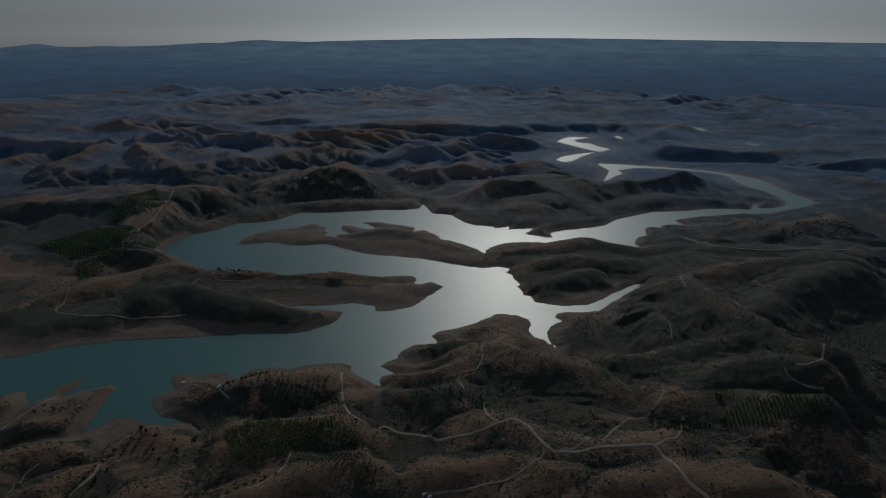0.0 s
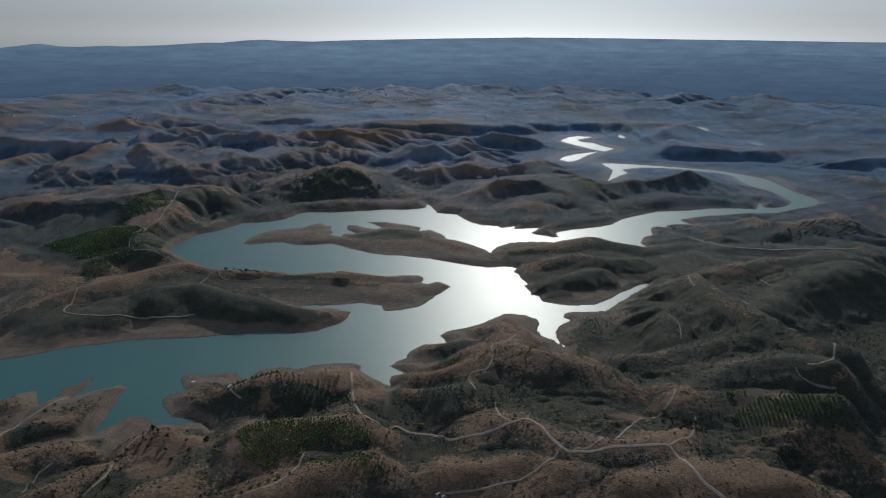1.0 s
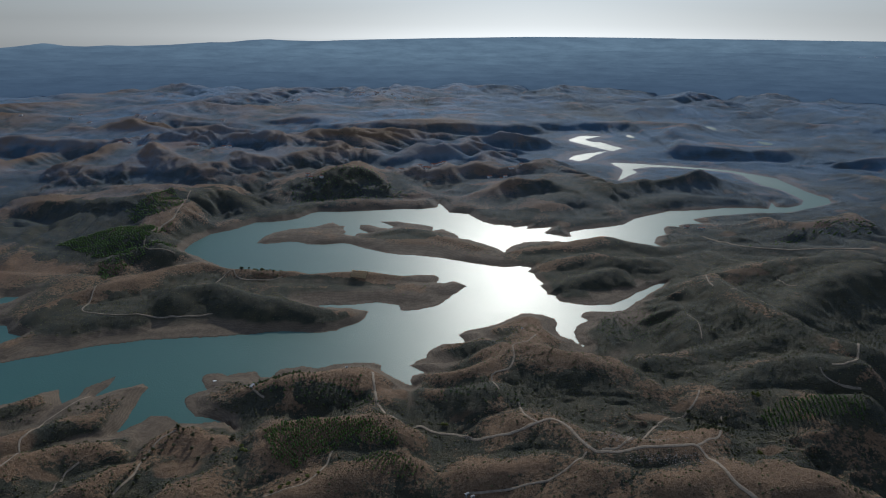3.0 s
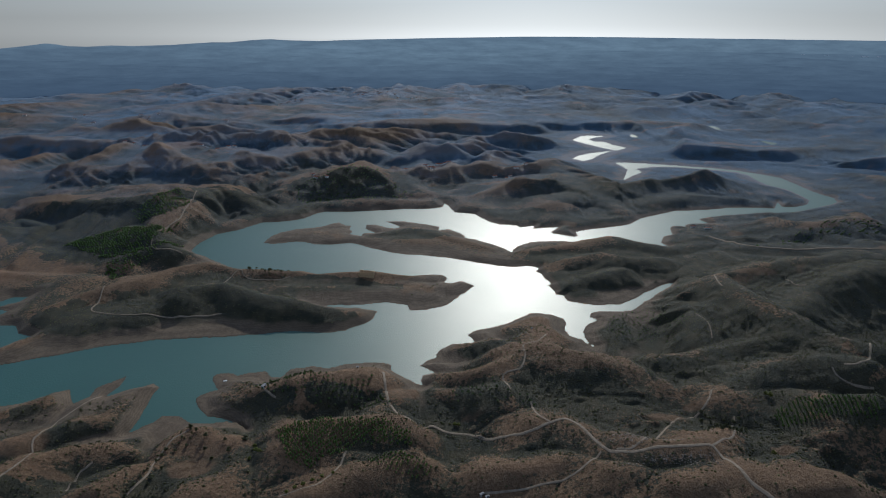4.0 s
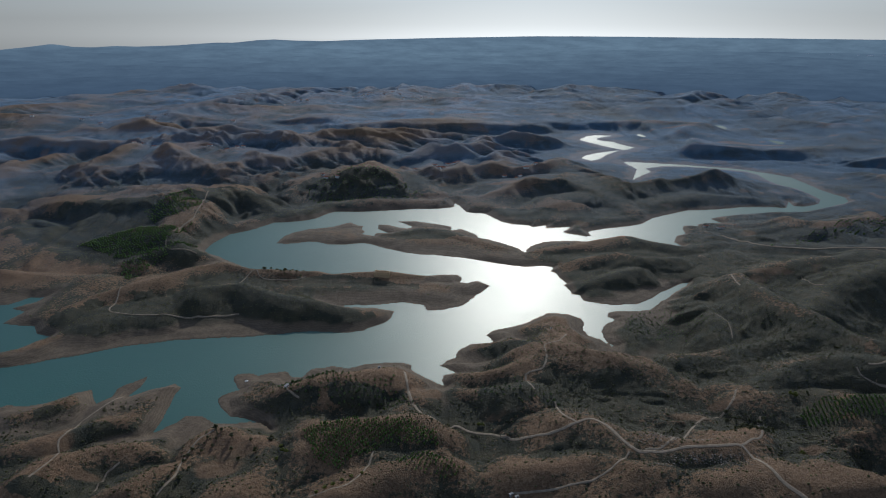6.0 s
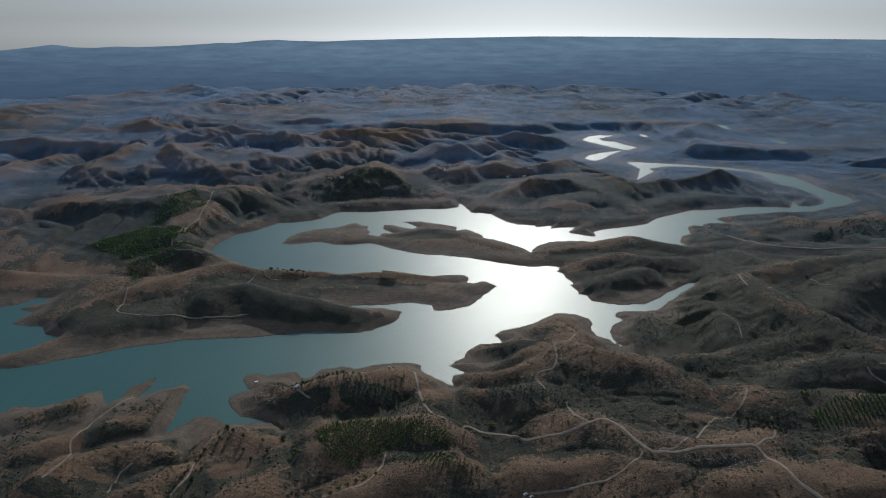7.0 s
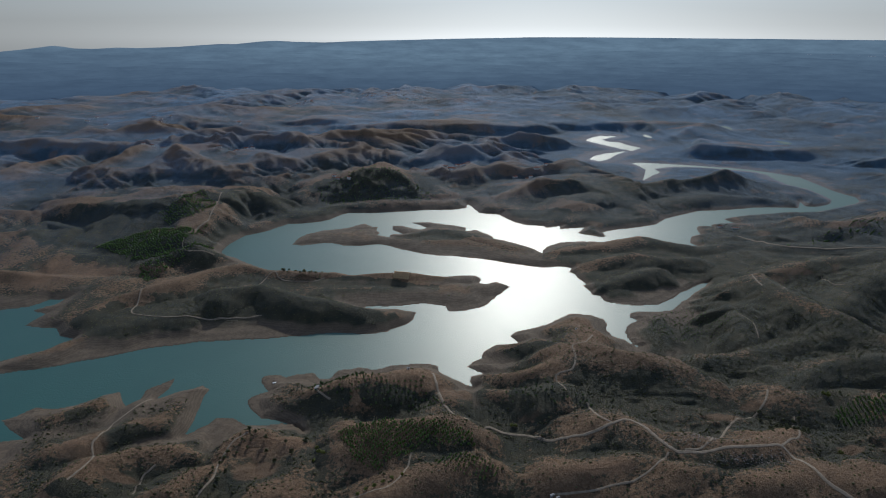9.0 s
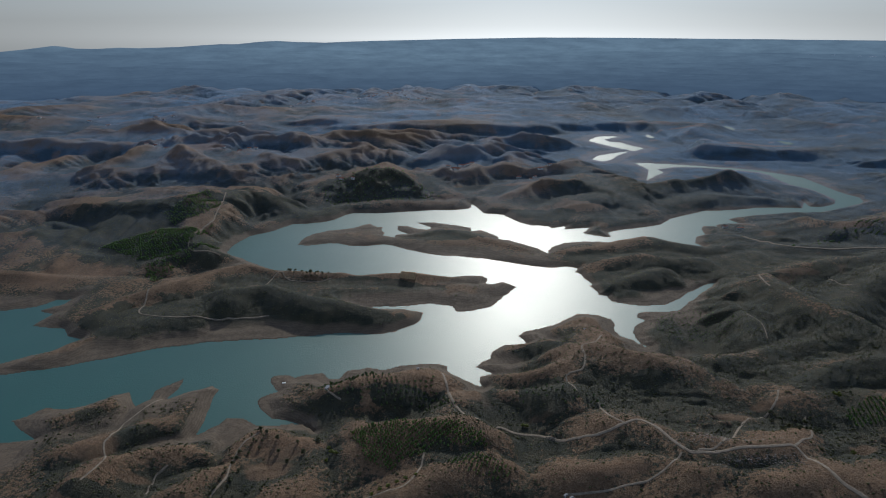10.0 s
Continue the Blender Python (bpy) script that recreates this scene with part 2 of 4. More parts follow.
CRESTS = {
    "planted_hill": [(-193, 432, 12), (-170, 421, 32), (-135, 414, 42), (-104, 424, 38), (-84, 429, 34), (-69, 419, 30)],
    "pine_hill": [(-236, 503, 6), (-210, 494, 21), (-188, 496, 29), (-157, 502, 30), (-126, 518, 25), (-101, 536, 10), (-88, 486, 16)],
    "west_knoll": [(-273, 406, 15), (-268, 422, 17), (-258, 435, 18), (-230, 430, 19), (-205, 412, 20), (-198, 376, 24), (-208, 345, 30)],
    "spit_headland": [(-447, 459, 9), (-431, 475, 12), (-417, 486, 11), (-407, 504, 5)],
    "spit_ridge": [(-383, 433, 13), (-370, 444, 14), (-347, 455, 12), (-340, 491, 6), (-331, 523, 1.5)],
    "track_knoll": [(-412, 412, 14), (-397, 419, 16), (-389, 431, 14)],
    "terraces": [(-374, 363, 27), (-364, 385, 24), (-345, 404, 18), (-318, 411, 16), (-299, 410, 12)],
    "gully_edge": [(-290, 349, 30), (-280, 375, 24), (-268, 395, 16)],
    "central_hill": [(62, 661, 10), (69, 600, 28), (58, 552, 38), (75, 538, 41), (98, 525, 42), (119, 519, 38), (155, 518, 30), (168, 493, 30)],
    "central_west": [(-5, 612, 8), (18, 591, 22), (41, 557, 34), (20, 524, 34), (-10, 521, 26), (-44, 536, 12)],
    "track_spur": [(-55, 510, 10), (-22, 495, 20), (3, 480, 30), (16, 481, 32)],
    "road_spur": [(37, 426, 35), (60, 426, 37), (74, 408, 40), (84, 385, 42)],
    "road_rise": [(102, 384, 48), (120, 375, 52), (154, 376, 52), (183, 401, 44)],
    "planted_bench": [(-168, 394, 33), (-130, 386, 33), (-95, 386, 29), (-65, 396, 27)],
    "front_hill": [(-134, 339, 36), (-105, 363, 34), (-74, 386, 28), (-56, 386, 26)],
    "orange_field": [(-5, 372, 30), (29, 375, 33), (59, 379, 36), (83, 357, 44), (105, 352, 46)],
    "front_east": [(125, 334, 54), (167, 343, 54), (191, 325, 58), (221, 326, 62)],
    "south_east_hill": [(166, 486, 28), (206, 491, 30), (222, 462, 38), (254, 472, 36), (274, 453, 44), (292, 437, 52), (315, 427, 60)],
    "valley_ridge": [(217, 473, 36), (251, 492, 42), (294, 508, 48), (324, 506, 52), (352, 493, 56)],
    "dark_ridge": [(153, 543, 22), (192, 544, 30), (258, 564, 30), (311, 568, 42), (339, 559, 52)],
    "track_ridge": [(270, 785, 6), (292, 769, 28), (324, 752, 40), (323, 670, 48), (335, 606, 54), (345, 559, 54), (356, 532, 56), (378, 518, 58)],
    "cove_hill": [(266, 733, 14), (261, 667, 26), (256, 623, 31), (239, 588, 28)],
    "east_ridge": [(361, 793, 26), (409, 810, 30), (485, 832, 33), (580, 840, 38)],
    "east_spur": [(362, 640, 42), (423, 700, 36), (472, 729, 46), (549, 766, 50)],
    "far_east_spur": [(456, 939, 14), (535, 932, 18), (591, 906, 24), (647, 901, 30)],
    "long_ridge": [(-225, 1006, 2), (-146, 1016, 8), (-97, 1038, 10), (-36, 996, 9), (21, 947, 8), (61, 926, 4), (111, 927, 12), (168, 936, 17), (237,
        968, 19), (282, 945, 17), (322, 927, 14), (405, 969, 10)],
    "long_spur": [(113, 846, 6), (153, 864, 18), (200, 879, 22), (238, 861, 20), (295, 873, 16)],
    "long_spur_south": [(120, 772, 8), (164, 795, 16), (220, 825, 18)],
    "west_ridge": [(-534, 599, 6), (-529, 633, 10), (-527, 686, 15), (-514, 713, 17), (-492, 729, 20), (-453, 758, 23), (-427, 805, 20), (-390, 837, 17),
        (-345, 825, 13)],
    "west_spur": [(-381, 719, 26), (-335, 734, 25), (-273, 700, 23), (-236, 695, 20), (-198, 685, 16), (-157, 685, 9)],
    "ruin_ridge": [(-342, 816, 13), (-316, 827, 18), (-291, 829, 21), (-257, 825, 14), (-225, 811, 11), (-189, 816, 13), (-152, 817, 13), (-102, 813, 8),
        (-61, 819, 4), (-16, 798, 1.5)],
    "wooded_ridge": [(-669, 916, 8), (-626, 925, 20), (-584, 972, 25), (-521, 942, 32), (-474, 897, 26), (-446, 911, 12)],
    "wooded_spur": [(-572, 842, 8), (-523, 865, 18), (-485, 900, 25)],
    "track_hill": [(-520, 951, 32), (-519, 1052, 38), (-530, 1140, 42), (-502, 1212, 42), (-450, 1190, 30), (-387, 1123, 8)],
    "north_hill": [(-401, 1264, 18), (-381, 1341, 32), (-340, 1395, 38), (-246, 1396, 52), (-167, 1392, 36), (-103, 1301, 18)],
    "village_hill": [(-34, 1310, 10), (59, 1382, 20), (137, 1373, 28), (242, 1454, 36), (271, 1273, 28), (304, 1166, 14)],
    "village_spur": [(79, 1171, 8), (155, 1225, 18), (228, 1238, 24)],
    "bend_hill": [(429, 1422, 7), (530, 1519, 9), (629, 1513, 11), (689, 1429, 12), (724, 1351, 9), (753, 1310, 4)],
    "bend_hill_south": [(352, 1211, 14), (479, 1270, 18), (587, 1265, 14)],
    "river_bluff": [(487, 1723, 20), (601, 1681, 24), (760, 1680, 16), (897, 1700, 10), (971, 1634, 8), (1072, 1580, 14)],
    "flat_point": [(456, 1117, 4), (548, 1130, 8), (617, 1116, 8), (738, 1173, 10), (843, 1198, 16)],
    "far_west_a": [(-871, 1161, 28), (-814, 1162, 34), (-719, 1135, 36), (-665, 1138, 38)],
    "far_west_b": [(-835, 1009, 16), (-828, 1058, 14), (-759, 1031, 10)],
    "far_west_c": [(-832, 1395, 50), (-826, 1553, 60), (-782, 1604, 62), (-645, 1463, 52)],
    "far_west_d": [(-612, 1449, 48), (-588, 1567, 55), (-465, 1519, 50), (-395, 1602, 55)],
}
UPLANDS = [(-2200, 2900, 70), (-780, 2900, 72), (-400, 3200, 88), (300, 3000, 70), (1000, 2350, 16), (1900, 2300, 70), (1500, 1500, 62), (900, 1000, 50),
           (-1500, 1500, 55), (-1200, 800, 30), (0, 230, 42), (300, 250, 60), (-400, 280, 38), (-1200, 0, 60), (1200, 200, 75), (0, -1200, 70), (0, 2500, 55),
           (-3200, 4000, 105), (-1500, 4000, 105), (500, 4000, 110), (2500, 4000, 100), (4200, 3500, 110), (-4500, 2500, 110), (1800, 3300, 75)]
SHUFFLE = np.random.RandomState(7).permutation(512)
TURNS = np.random.RandomState(8).uniform(0, 2 * math.pi, 512)


def gradient_noise(x, y):
    xi, yi = np.floor(x).astype(np.int64), np.floor(y).astype(np.int64)
    xf, yf = x - xi, y - yi
    u, v = xf ** 3 * (xf * (xf * 6 - 15) + 10), yf ** 3 * (yf * (yf * 6 - 15) + 10)

    def corner(i, j):
        a = TURNS[SHUFFLE[(SHUFFLE[(xi + i) & 511] + yi + j) & 511]]
        return np.cos(a) * (xf - i) + np.sin(a) * (yf - j)

    low = corner(0, 0) * (1 - u) + corner(1, 0) * u
    high = corner(0, 1) * (1 - u) + corner(1, 1) * u
    return 1.5 * (low * (1 - v) + high * v)


def ridged(x, y, length, octaves, gain=0.5):
    """Rolling hills with sharp-ish crests and gullies, about -1 to 1."""
    total, size, norm = 0.0, 1.0, 0.0
    for k in range(octaves):
        n = 1 - 2 * np.sqrt(gradient_noise(x / length + 17.3 * k, y / length - 9.1 * k) ** 2 + 0.012)
        total, norm = total + size * n, norm + size
        size, length = size * gain, length * 0.5
    return total / norm


def soft(x, y, length, octaves, gain=0.5):
    total, size, norm = 0.0, 1.0, 0.0
    for k in range(octaves):
        total, norm = total + size * gradient_noise(x / length + 5.7 * k, y / length + 3.3 * k), norm + size
        size, length = size * gain, length * 0.5
    return total / norm


def step(a, b, v):
    s = np.clip((v - a) / (b - a), 0, 1)
    return s * s * (3 - 2 * s)


def shore_distance(x, y, reach=170.0):
    """Metres from the water's edge, up to the reach: above nought on land, below it on the water. x, y: flat arrays."""
    best, wet = np.full(x.shape, reach * reach), np.zeros(x.shape, bool)
    for outline in WATERS:
        inside = np.zeros(x.shape, bool)
        for (ax, ay), (bx, by) in zip(outline, outline[1:] + outline[:1]):
            dx, dy = bx - ax, by - ay
            k = np.nonzero((y > min(ay, by) - reach) & (y < max(ay, by) + reach) & (x > min(ax, bx) - reach) & (x < max(ax, bx) + reach))[0]
            ex, ey = x[k] - ax, y[k] - ay
            s = np.clip((ex * dx + ey * dy) / (dx * dx + dy * dy + 1e-9), 0, 1)
            best[k] = np.minimum(best[k], (ex - s * dx) ** 2 + (ey - s * dy) ** 2)
            if ay != by:
                k = np.nonzero((ay > y) != (by > y))[0]
                inside[k] ^= x[k] < ax + (y[k] - ay) * dx / dy
        wet |= inside
    return np.where(wet, -1, 1) * np.sqrt(best)


def broad_level():
    """The lie of the land: the crests' and uplands' heights, spread smoothly over a coarse grid."""
    g = np.arange(-5300.0, 5301, 50)
    x, y = np.meshgrid(g, g)
    weight, level = np.zeros(x.shape), np.zeros(x.shape)
    for px, py, pz in [q for crest in CRESTS.values() for q in crest] + UPLANDS:
        far = 60.0 + 0.06 * math.hypot(px, py)
        w = far ** 2 / ((x - px) ** 2 + (y - py) ** 2 + far * far) ** 2
        weight, level = weight + w, level + w * pz
    return level / weight


LEVEL = broad_level()


def level_at(x, y):
    u, v = np.clip((x + 5300) / 50, 0, 210.99), np.clip((y + 5300) / 50, 0, 210.99)
    i, j = u.astype(int), v.astype(int)
    u, v = u - i, v - j
    return (LEVEL[j, i] * (1 - u) + LEVEL[j, i + 1] * u) * (1 - v) + (LEVEL[j + 1, i] * (1 - u) + LEVEL[j + 1, i + 1] * u) * v


def design(x, y):
    """The uncut hills: height, distance from the water's edge, nearness to a crest, and wildness."""
    shape = np.shape(x)
    x, y = np.asarray(x, float).ravel(), np.asarray(y, float).ravel()
    d = shore_distance(x + 3.0 * soft(x, y, 26, 3), y + 3.0 * soft(x + 500, y, 26, 3))
    level = level_at(x, y)
    deep = step(140, 240, x) * step(430, 500, y) * (1 - step(850, 950, y))
    h, near = (0.36 - 0.18 * deep) * level + 1.0, np.zeros(x.shape)
    rough, bend = ridged(x, y, 80, 3), 9.0 * soft(x - 300, y + 200, 70, 2)
    for crest in CRESTS.values():
        for (ax, ay, az), (bx, by, bz) in zip(crest, crest[1:]):
            dx, dy = bx - ax, by - ay
            reach = 60 + 1.4 * max(az, bz) + 0.03 * (ay + by)
            k = np.nonzero((y > min(ay, by) - reach) & (y < max(ay, by) + reach) & (x > min(ax, bx) - reach) & (x < max(ax, bx) + reach))[0]
            ex, ey = x[k] - ax, y[k] - ay
            s = np.clip((ex * dx + ey * dy) / (dx * dx + dy * dy), 0, 1)
            away = np.hypot(ex - s * dx, ey - s * dy)
            away = np.maximum(0, away + bend[k] * np.minimum(1, away / 30)) * (1 - 0.5 * rough[k] * np.minimum(1, away / 25))
            crown = 6 + 0.005 * (ay + by)
            tent = az + s * (bz - az) - (0.78 - 0.36 * step(1000, 1500, 0.5 * (ay + by))) * (np.sqrt(away * away + crown * crown) - crown)
            h[k] = np.maximum(h[k], tent)
            near[k] = np.maximum(near[k], np.exp(-(away / (13 + 0.012 * ay)) ** 2))
    wild = step(860, 1200, np.hypot(x * 1.1, y * 0.95)) * (1 - near)
    h = h + (1 - 0.7 * near) * (0.10 * h + 1.5) * ridged(x, y, 82, 4, 0.45)
    h = h + wild * (0.25 * level + 14 * soft(x, y, 700, 2) + 10 * soft(x + 90, y, 240, 2))
    h = np.maximum(h, 0.1 * level + 1.5)
    h = h + (1 - 0.8 * near) * 12 * np.exp(-((x + 340) / 190) ** 2 - ((y - 640) / 45) ** 2)
    h = h * (1 - 0.62 * np.exp(-((x - 420) / 620) ** 2 - ((y - 2080) / 430) ** 2))
    bank = 0.60 * np.maximum(d, 0) * (1 + 0.35 * soft(x, y, 60, 2)) + 0.012 * np.maximum(d, 0) ** 1.5
    bank = bank * (1 - 0.75 * step(1000, 1600, y) * (1 - step(70, 160, d))) + 300 * step(110, 169, d)
    h = -np.logaddexp(-h / 2.5, -bank / 2.5) * 2.5 + 2.5 * np.log1p(np.exp(-h / 2.5)) * np.exp(-bank / 2.5)
    h = np.where(d > 0, np.maximum(h, 0.02 + 0.10 * np.minimum(d, 20)), np.maximum(-14.0, 0.22 * d) - 0.05)
    return h.reshape(shape), d.reshape(shape), near.reshape(shape), wild.reshape(shape)


def fill_hollows(h, wide, fixed):
    """Heights raised so that every place drains to the water or the rim."""
    h, fixed = h.reshape(-1, wide), fixed.reshape(-1, wide)
    f = np.where(fixed, h, 1e4)
    for _ in range(420):
        low = f.copy()
        low[1:], low[:-1] = np.minimum(low[1:], f[:-1]), np.minimum(low[:-1], f[1:])
        low[:, 1:], low[:, :-1] = np.minimum(low[:, 1:], f[:, :-1]), np.minimum(low[:, :-1], f[:, 1:])
        g = np.where(fixed, h, np.maximum(h, low + 0.01))
        if np.abs(g - f).max() < 0.005:
            break
        f = g
    return f.ravel()


def blurred(h, down, across):
    """The mean height round each place of a grid, twice over."""
    for axis, n in ((0, down), (1, across), (0, down), (1, across)):
        pad = [(n + 1, n) if a == axis else (0, 0) for a in (0, 1)]
        total = np.cumsum(np.pad(h, pad, mode="edge"), axis)
        size = h.shape[axis]
        h = (np.take(total, np.arange(2 * n + 1, 2 * n + 1 + size), axis) - np.take(total, np.arange(size), axis)) / (2 * n + 1)
    return h


def carve(x0, x1, y0, y1, gap, rounds, bite, rise):
    """What running water makes of the hills as the wild land rises: spurs and branching valleys, on a grid."""
    gx, gy = np.arange(x0, x1 + 1, gap), np.arange(y0, y1 + 1, gap)
    x, y = np.meshgrid(gx, gy)
    first, d, keep, wild = design(x, y)
    keep = 0.55 * keep.ravel() ** 1.5
    rise = rise * (wild * step(15, 110, d) * (1 - 0.7 * step(1000, 1600, y) * (1 - step(90, 169, d))) * (0.8 + 0.5 * soft(x, y, 420, 2))
                   * (0.6 + 0.4 * step(850, 1250, y))).ravel()
    wild = wild.ravel()
    rows, wide = first.shape
    h = (first * (1 - 0.6 * wild.reshape(rows, wide) * (d > 0)) + 8 * wild.reshape(rows, wide) * soft(x + 900, y, 130, 2) + np.random.RandomState(2).uniform(-1.5, 1.5, first.shape) * (d > 0)).ravel()
    rim = np.zeros(first.shape, bool)
    rim[[0, -1], :], rim[:, [0, -1]] = True, True
    fixed = (rim | (d <= 0)).ravel()
    h = fill_hollows(h, wide, fixed)
    index = np.arange(h.size)
    shifts = [(a, b) for a in (-1, 0, 1) for b in (-1, 0, 1) if a or b]
    inner = ~rim.ravel()
    for turn in range(rounds):
        if turn % 4 == 0:
            lift = fill_hollows(h, wide, fixed) - h
        f = h + lift
        best, down = np.zeros(h.size), index.copy()
        for a, b in shifts:
            j = np.where(inner, index + a * wide + b, index)
            slope = (f - f[j]) / (gap * math.hypot(a, b))
            better = slope > best
            best[better], down[better] = slope[better], j[better]
        order = np.argsort(f, kind="stable")
        area, goes = [gap * gap] * h.size, down.tolist()
        for i in order[::-1].tolist():
            if goes[i] != i:
                area[goes[i]] += area[i]
        far = np.where((np.abs(down - index) == 1) | (np.abs(down - index) == wide), gap, gap * 1.414)
        area = np.array(area)
        cut = (((1 - wild) * 0.32 / rounds * area ** 0.8 + wild * bite * area ** 0.5) / far).tolist()
        z, still = h.tolist(), fixed.tolist()
        for i in order.tolist():
            if not still[i] and goes[i] != i:
                z[i] = (z[i] + cut[i] * z[goes[i]]) / (1 + cut[i])
        h = np.array(z).reshape(rows, wide)
        calm = h.copy()
        calm[1:-1, 1:-1] += 0.06 * (h[:-2, 1:-1] + h[2:, 1:-1] + h[1:-1, :-2] + h[1:-1, 2:] - 4 * h[1:-1, 1:-1])
        h = np.where(fixed.reshape(rows, wide), h, calm).ravel()
        h = h + keep * (first.ravel() - h) + np.where(fixed, 0, rise)
    # the wild land keeps its general level and takes the spurs and valleys alone
    h, wild, around = h.reshape(rows, wide), wild.reshape(rows, wide), int(130 / gap)
    spurs = (h - blurred(h, around, around)) * (1 - 0.35 * step(1800, 2800, y)) * (1 - 0.75 * step(3300, 4000, y)) * step(10, 90, d)
    spurs = spurs * (1 - 0.55 * np.exp(-((x - 800) / 420) ** 2 - ((y - 1820) / 230) ** 2)) * (1 - 0.6 * step(1000, 1600, y) * (1 - step(90, 169, d)))
    spurs = spurs * (1 - 0.6 * np.exp(-((x - 150) / 480) ** 2 - ((y - 2260) / 280) ** 2))
    return x0, y0, gap, (1 - wild) * (h - first) + wild * spurs


# farm reservoirs: centre, half widths, level
PONDS = [(626, 2166, 10, 30, 8), (773, 2038, 22, 36, 8), (1006, 2402, 18, 50, 8), (888, 1923, 15, 16, 8), (1045, 2040, 16, 34, 8)]
CUTS = [carve(-1350, 1350, 240, 1700, 8.0, 26, 0.2, 2.5), carve(-3300, 3300, 1500, 4140, 13.0, 30, 0.25, 6.8)]


def terrain(x, y):
    """Height of the ground and its distance from the water's edge."""
    h, d, _, _ = design(x, y)
    x, y = np.asarray(x, float), np.asarray(y, float)
    taken = 0.0
    for x0, y0, gap, cut in CUTS:
        rows, wide = cut.shape
        u, v = (x - x0) / gap, (y - y0) / gap
        edge = np.minimum(np.minimum(u, wide - 1 - u), np.minimum(v, rows - 1 - v)) * gap
        u, v = np.clip(u, 0, wide - 1.001), np.clip(v, 0, rows - 1.001)
        i, j = u.astype(int), v.astype(int)
        u, v = u - i, v - j
        part_cut = (cut[j, i] * (1 - u) + cut[j, i + 1] * u) * (1 - v) + (cut[j + 1, i] * (1 - u) + cut[j + 1, i + 1] * u) * v
        share = step(0, 200, edge) * (1 - taken)
        h, taken = h + part_cut * share, taken + share
    h = h + 0.5 * soft(x, y, 13, 3) * step(2, 15, d)
    for px, py, rx, ry, pz in PONDS:
        shelf = 1 - step(1.15, 4.5, np.hypot((x - px) / rx, (y - py) / ry))
        h = h * (1 - shelf) + (pz - 0.8) * shelf
    return np.where(d > 0, np.maximum(h, 0.02 + 0.08 * np.minimum(d, 20)), np.minimum(h, -0.04)), d


# ---- end of landform ----
# dirt roads and tracks, in plan
TRACKS = {
        "main_road": (2.5, [(-103, 540), (-98, 511), (-92, 482), (-86, 468), (-70, 436), (-53, 457), (-38, 447), (-19, 439), (0, 425), (17, 418), (31,
        416), (48, 422), (60, 425), (69, 415), (76, 396), (83, 382), (92, 375), (107, 371), (127, 372), (148, 373), (159, 373), (164, 360), (167,
        334), (174, 321), (178, 312)]),
        "hill_track": (1.6, [(71, 592), (57, 565), (42, 558), (41, 538), (34, 518), (19, 509), (16, 502), (21, 479)]),
        "hill_track_low": (1.6, [(38, 468), (40, 435), (48, 422)]),
        "east_track": (1.8, [(90, 378), (109, 381), (156, 440), (180, 452), (195, 464), (205, 480)]),
        "fork_track": (1.6, [(159, 374), (172, 386), (186, 397), (206, 437), (209, 441)]),
        "shed_track": (1.6, [(-11, 355), (2, 355), (27, 357), (56, 363), (70, 371), (79, 380)]),
        "ridge_track": (1.8, [(322, 684), (370, 704), (357, 641), (383, 612), (402, 599), (412, 599), (363, 508), (342, 492), (330, 494)]),
        "slope_track": (1.4, [(258, 653), (261, 634), (258, 612), (252, 591)]),
        "knob_track": (1.4, [(321, 755), (311, 722), (309, 704)]),
        "gully_track": (1.4, [(319, 493), (319, 484), (327, 475), (345, 471)]),
        "far_slope_track": (1.4, [(434, 784), (430, 756), (435, 736)]),
        "spit_track": (1.5, [(-369, 362), (-366, 378), (-368, 393), (-385, 419), (-386, 433), (-391, 459), (-388, 470), (-376, 506)]),
        "terrace_track": (1.5, [(-323, 363), (-327, 384), (-324, 391), (-321, 396)]),
        "knoll_track": (1.4, [(-258, 432), (-266, 422), (-269, 413), (-270, 398), (-267, 377), (-270, 361), (-271, 352)]),
        "pine_track": (1.5, [(-192, 508), (-200, 506), (-207, 502), (-212, 495), (-206, 488), (-196, 479)]),
        "plantation_track": (1.4, [(-116, 389), (-118, 374), (-125, 354), (-135, 345), (-158, 346)]),
        "west_track": (1.6, [(-493, 733), (-487, 709), (-478, 675), (-430, 662), (-385, 669), (-320, 681)]),
        "west_hill_track": (1.8, [(-537, 1162), (-520, 1080), (-511, 1033), (-507, 1003), (-513, 966), (-514, 921), (-496, 883), (-451, 879)]),
        "ruin_track": (1.4, [(-352, 774), (-347, 806), (-339, 816), (-329, 800), (-310, 792), (-279, 794), (-265, 805)]),
        "far_east_road": (3, [(428, 1023), (448, 981), (466, 940), (513, 924), (568, 912), (641, 892)]),
}
# bare or ploughed fields: centre and half widths
FIELDS = [(-232, 414, 30, 14), (-394, 427, 17, 27), (-345, 379, 16, 5), (28, 372, 25, 6), (-127, 519, 17, 5), (-8, 459, 15, 5), (-96, 552, 18, 14),
    (189, 464, 17, 6), (-239, 389, 19, 12), (-300, 710, 44, 9), (-246, 730, 29, 13), (398, 795, 32, 8), (-668, 808, 26, 52), (-754, 1492, 38, 58),
    (-751, 1586, 57, 40), (153, 448, 18, 6), (70, 1359, 38, 12), (-75, 1485, 85, 12), (871, 2312, 127, 13), (874, 1979, 168, 26), (-617, 829, 50, 25),
    (225, 393, 10, 6), (-82, 509, 19, 17), (606, 1008, 34, 13)]
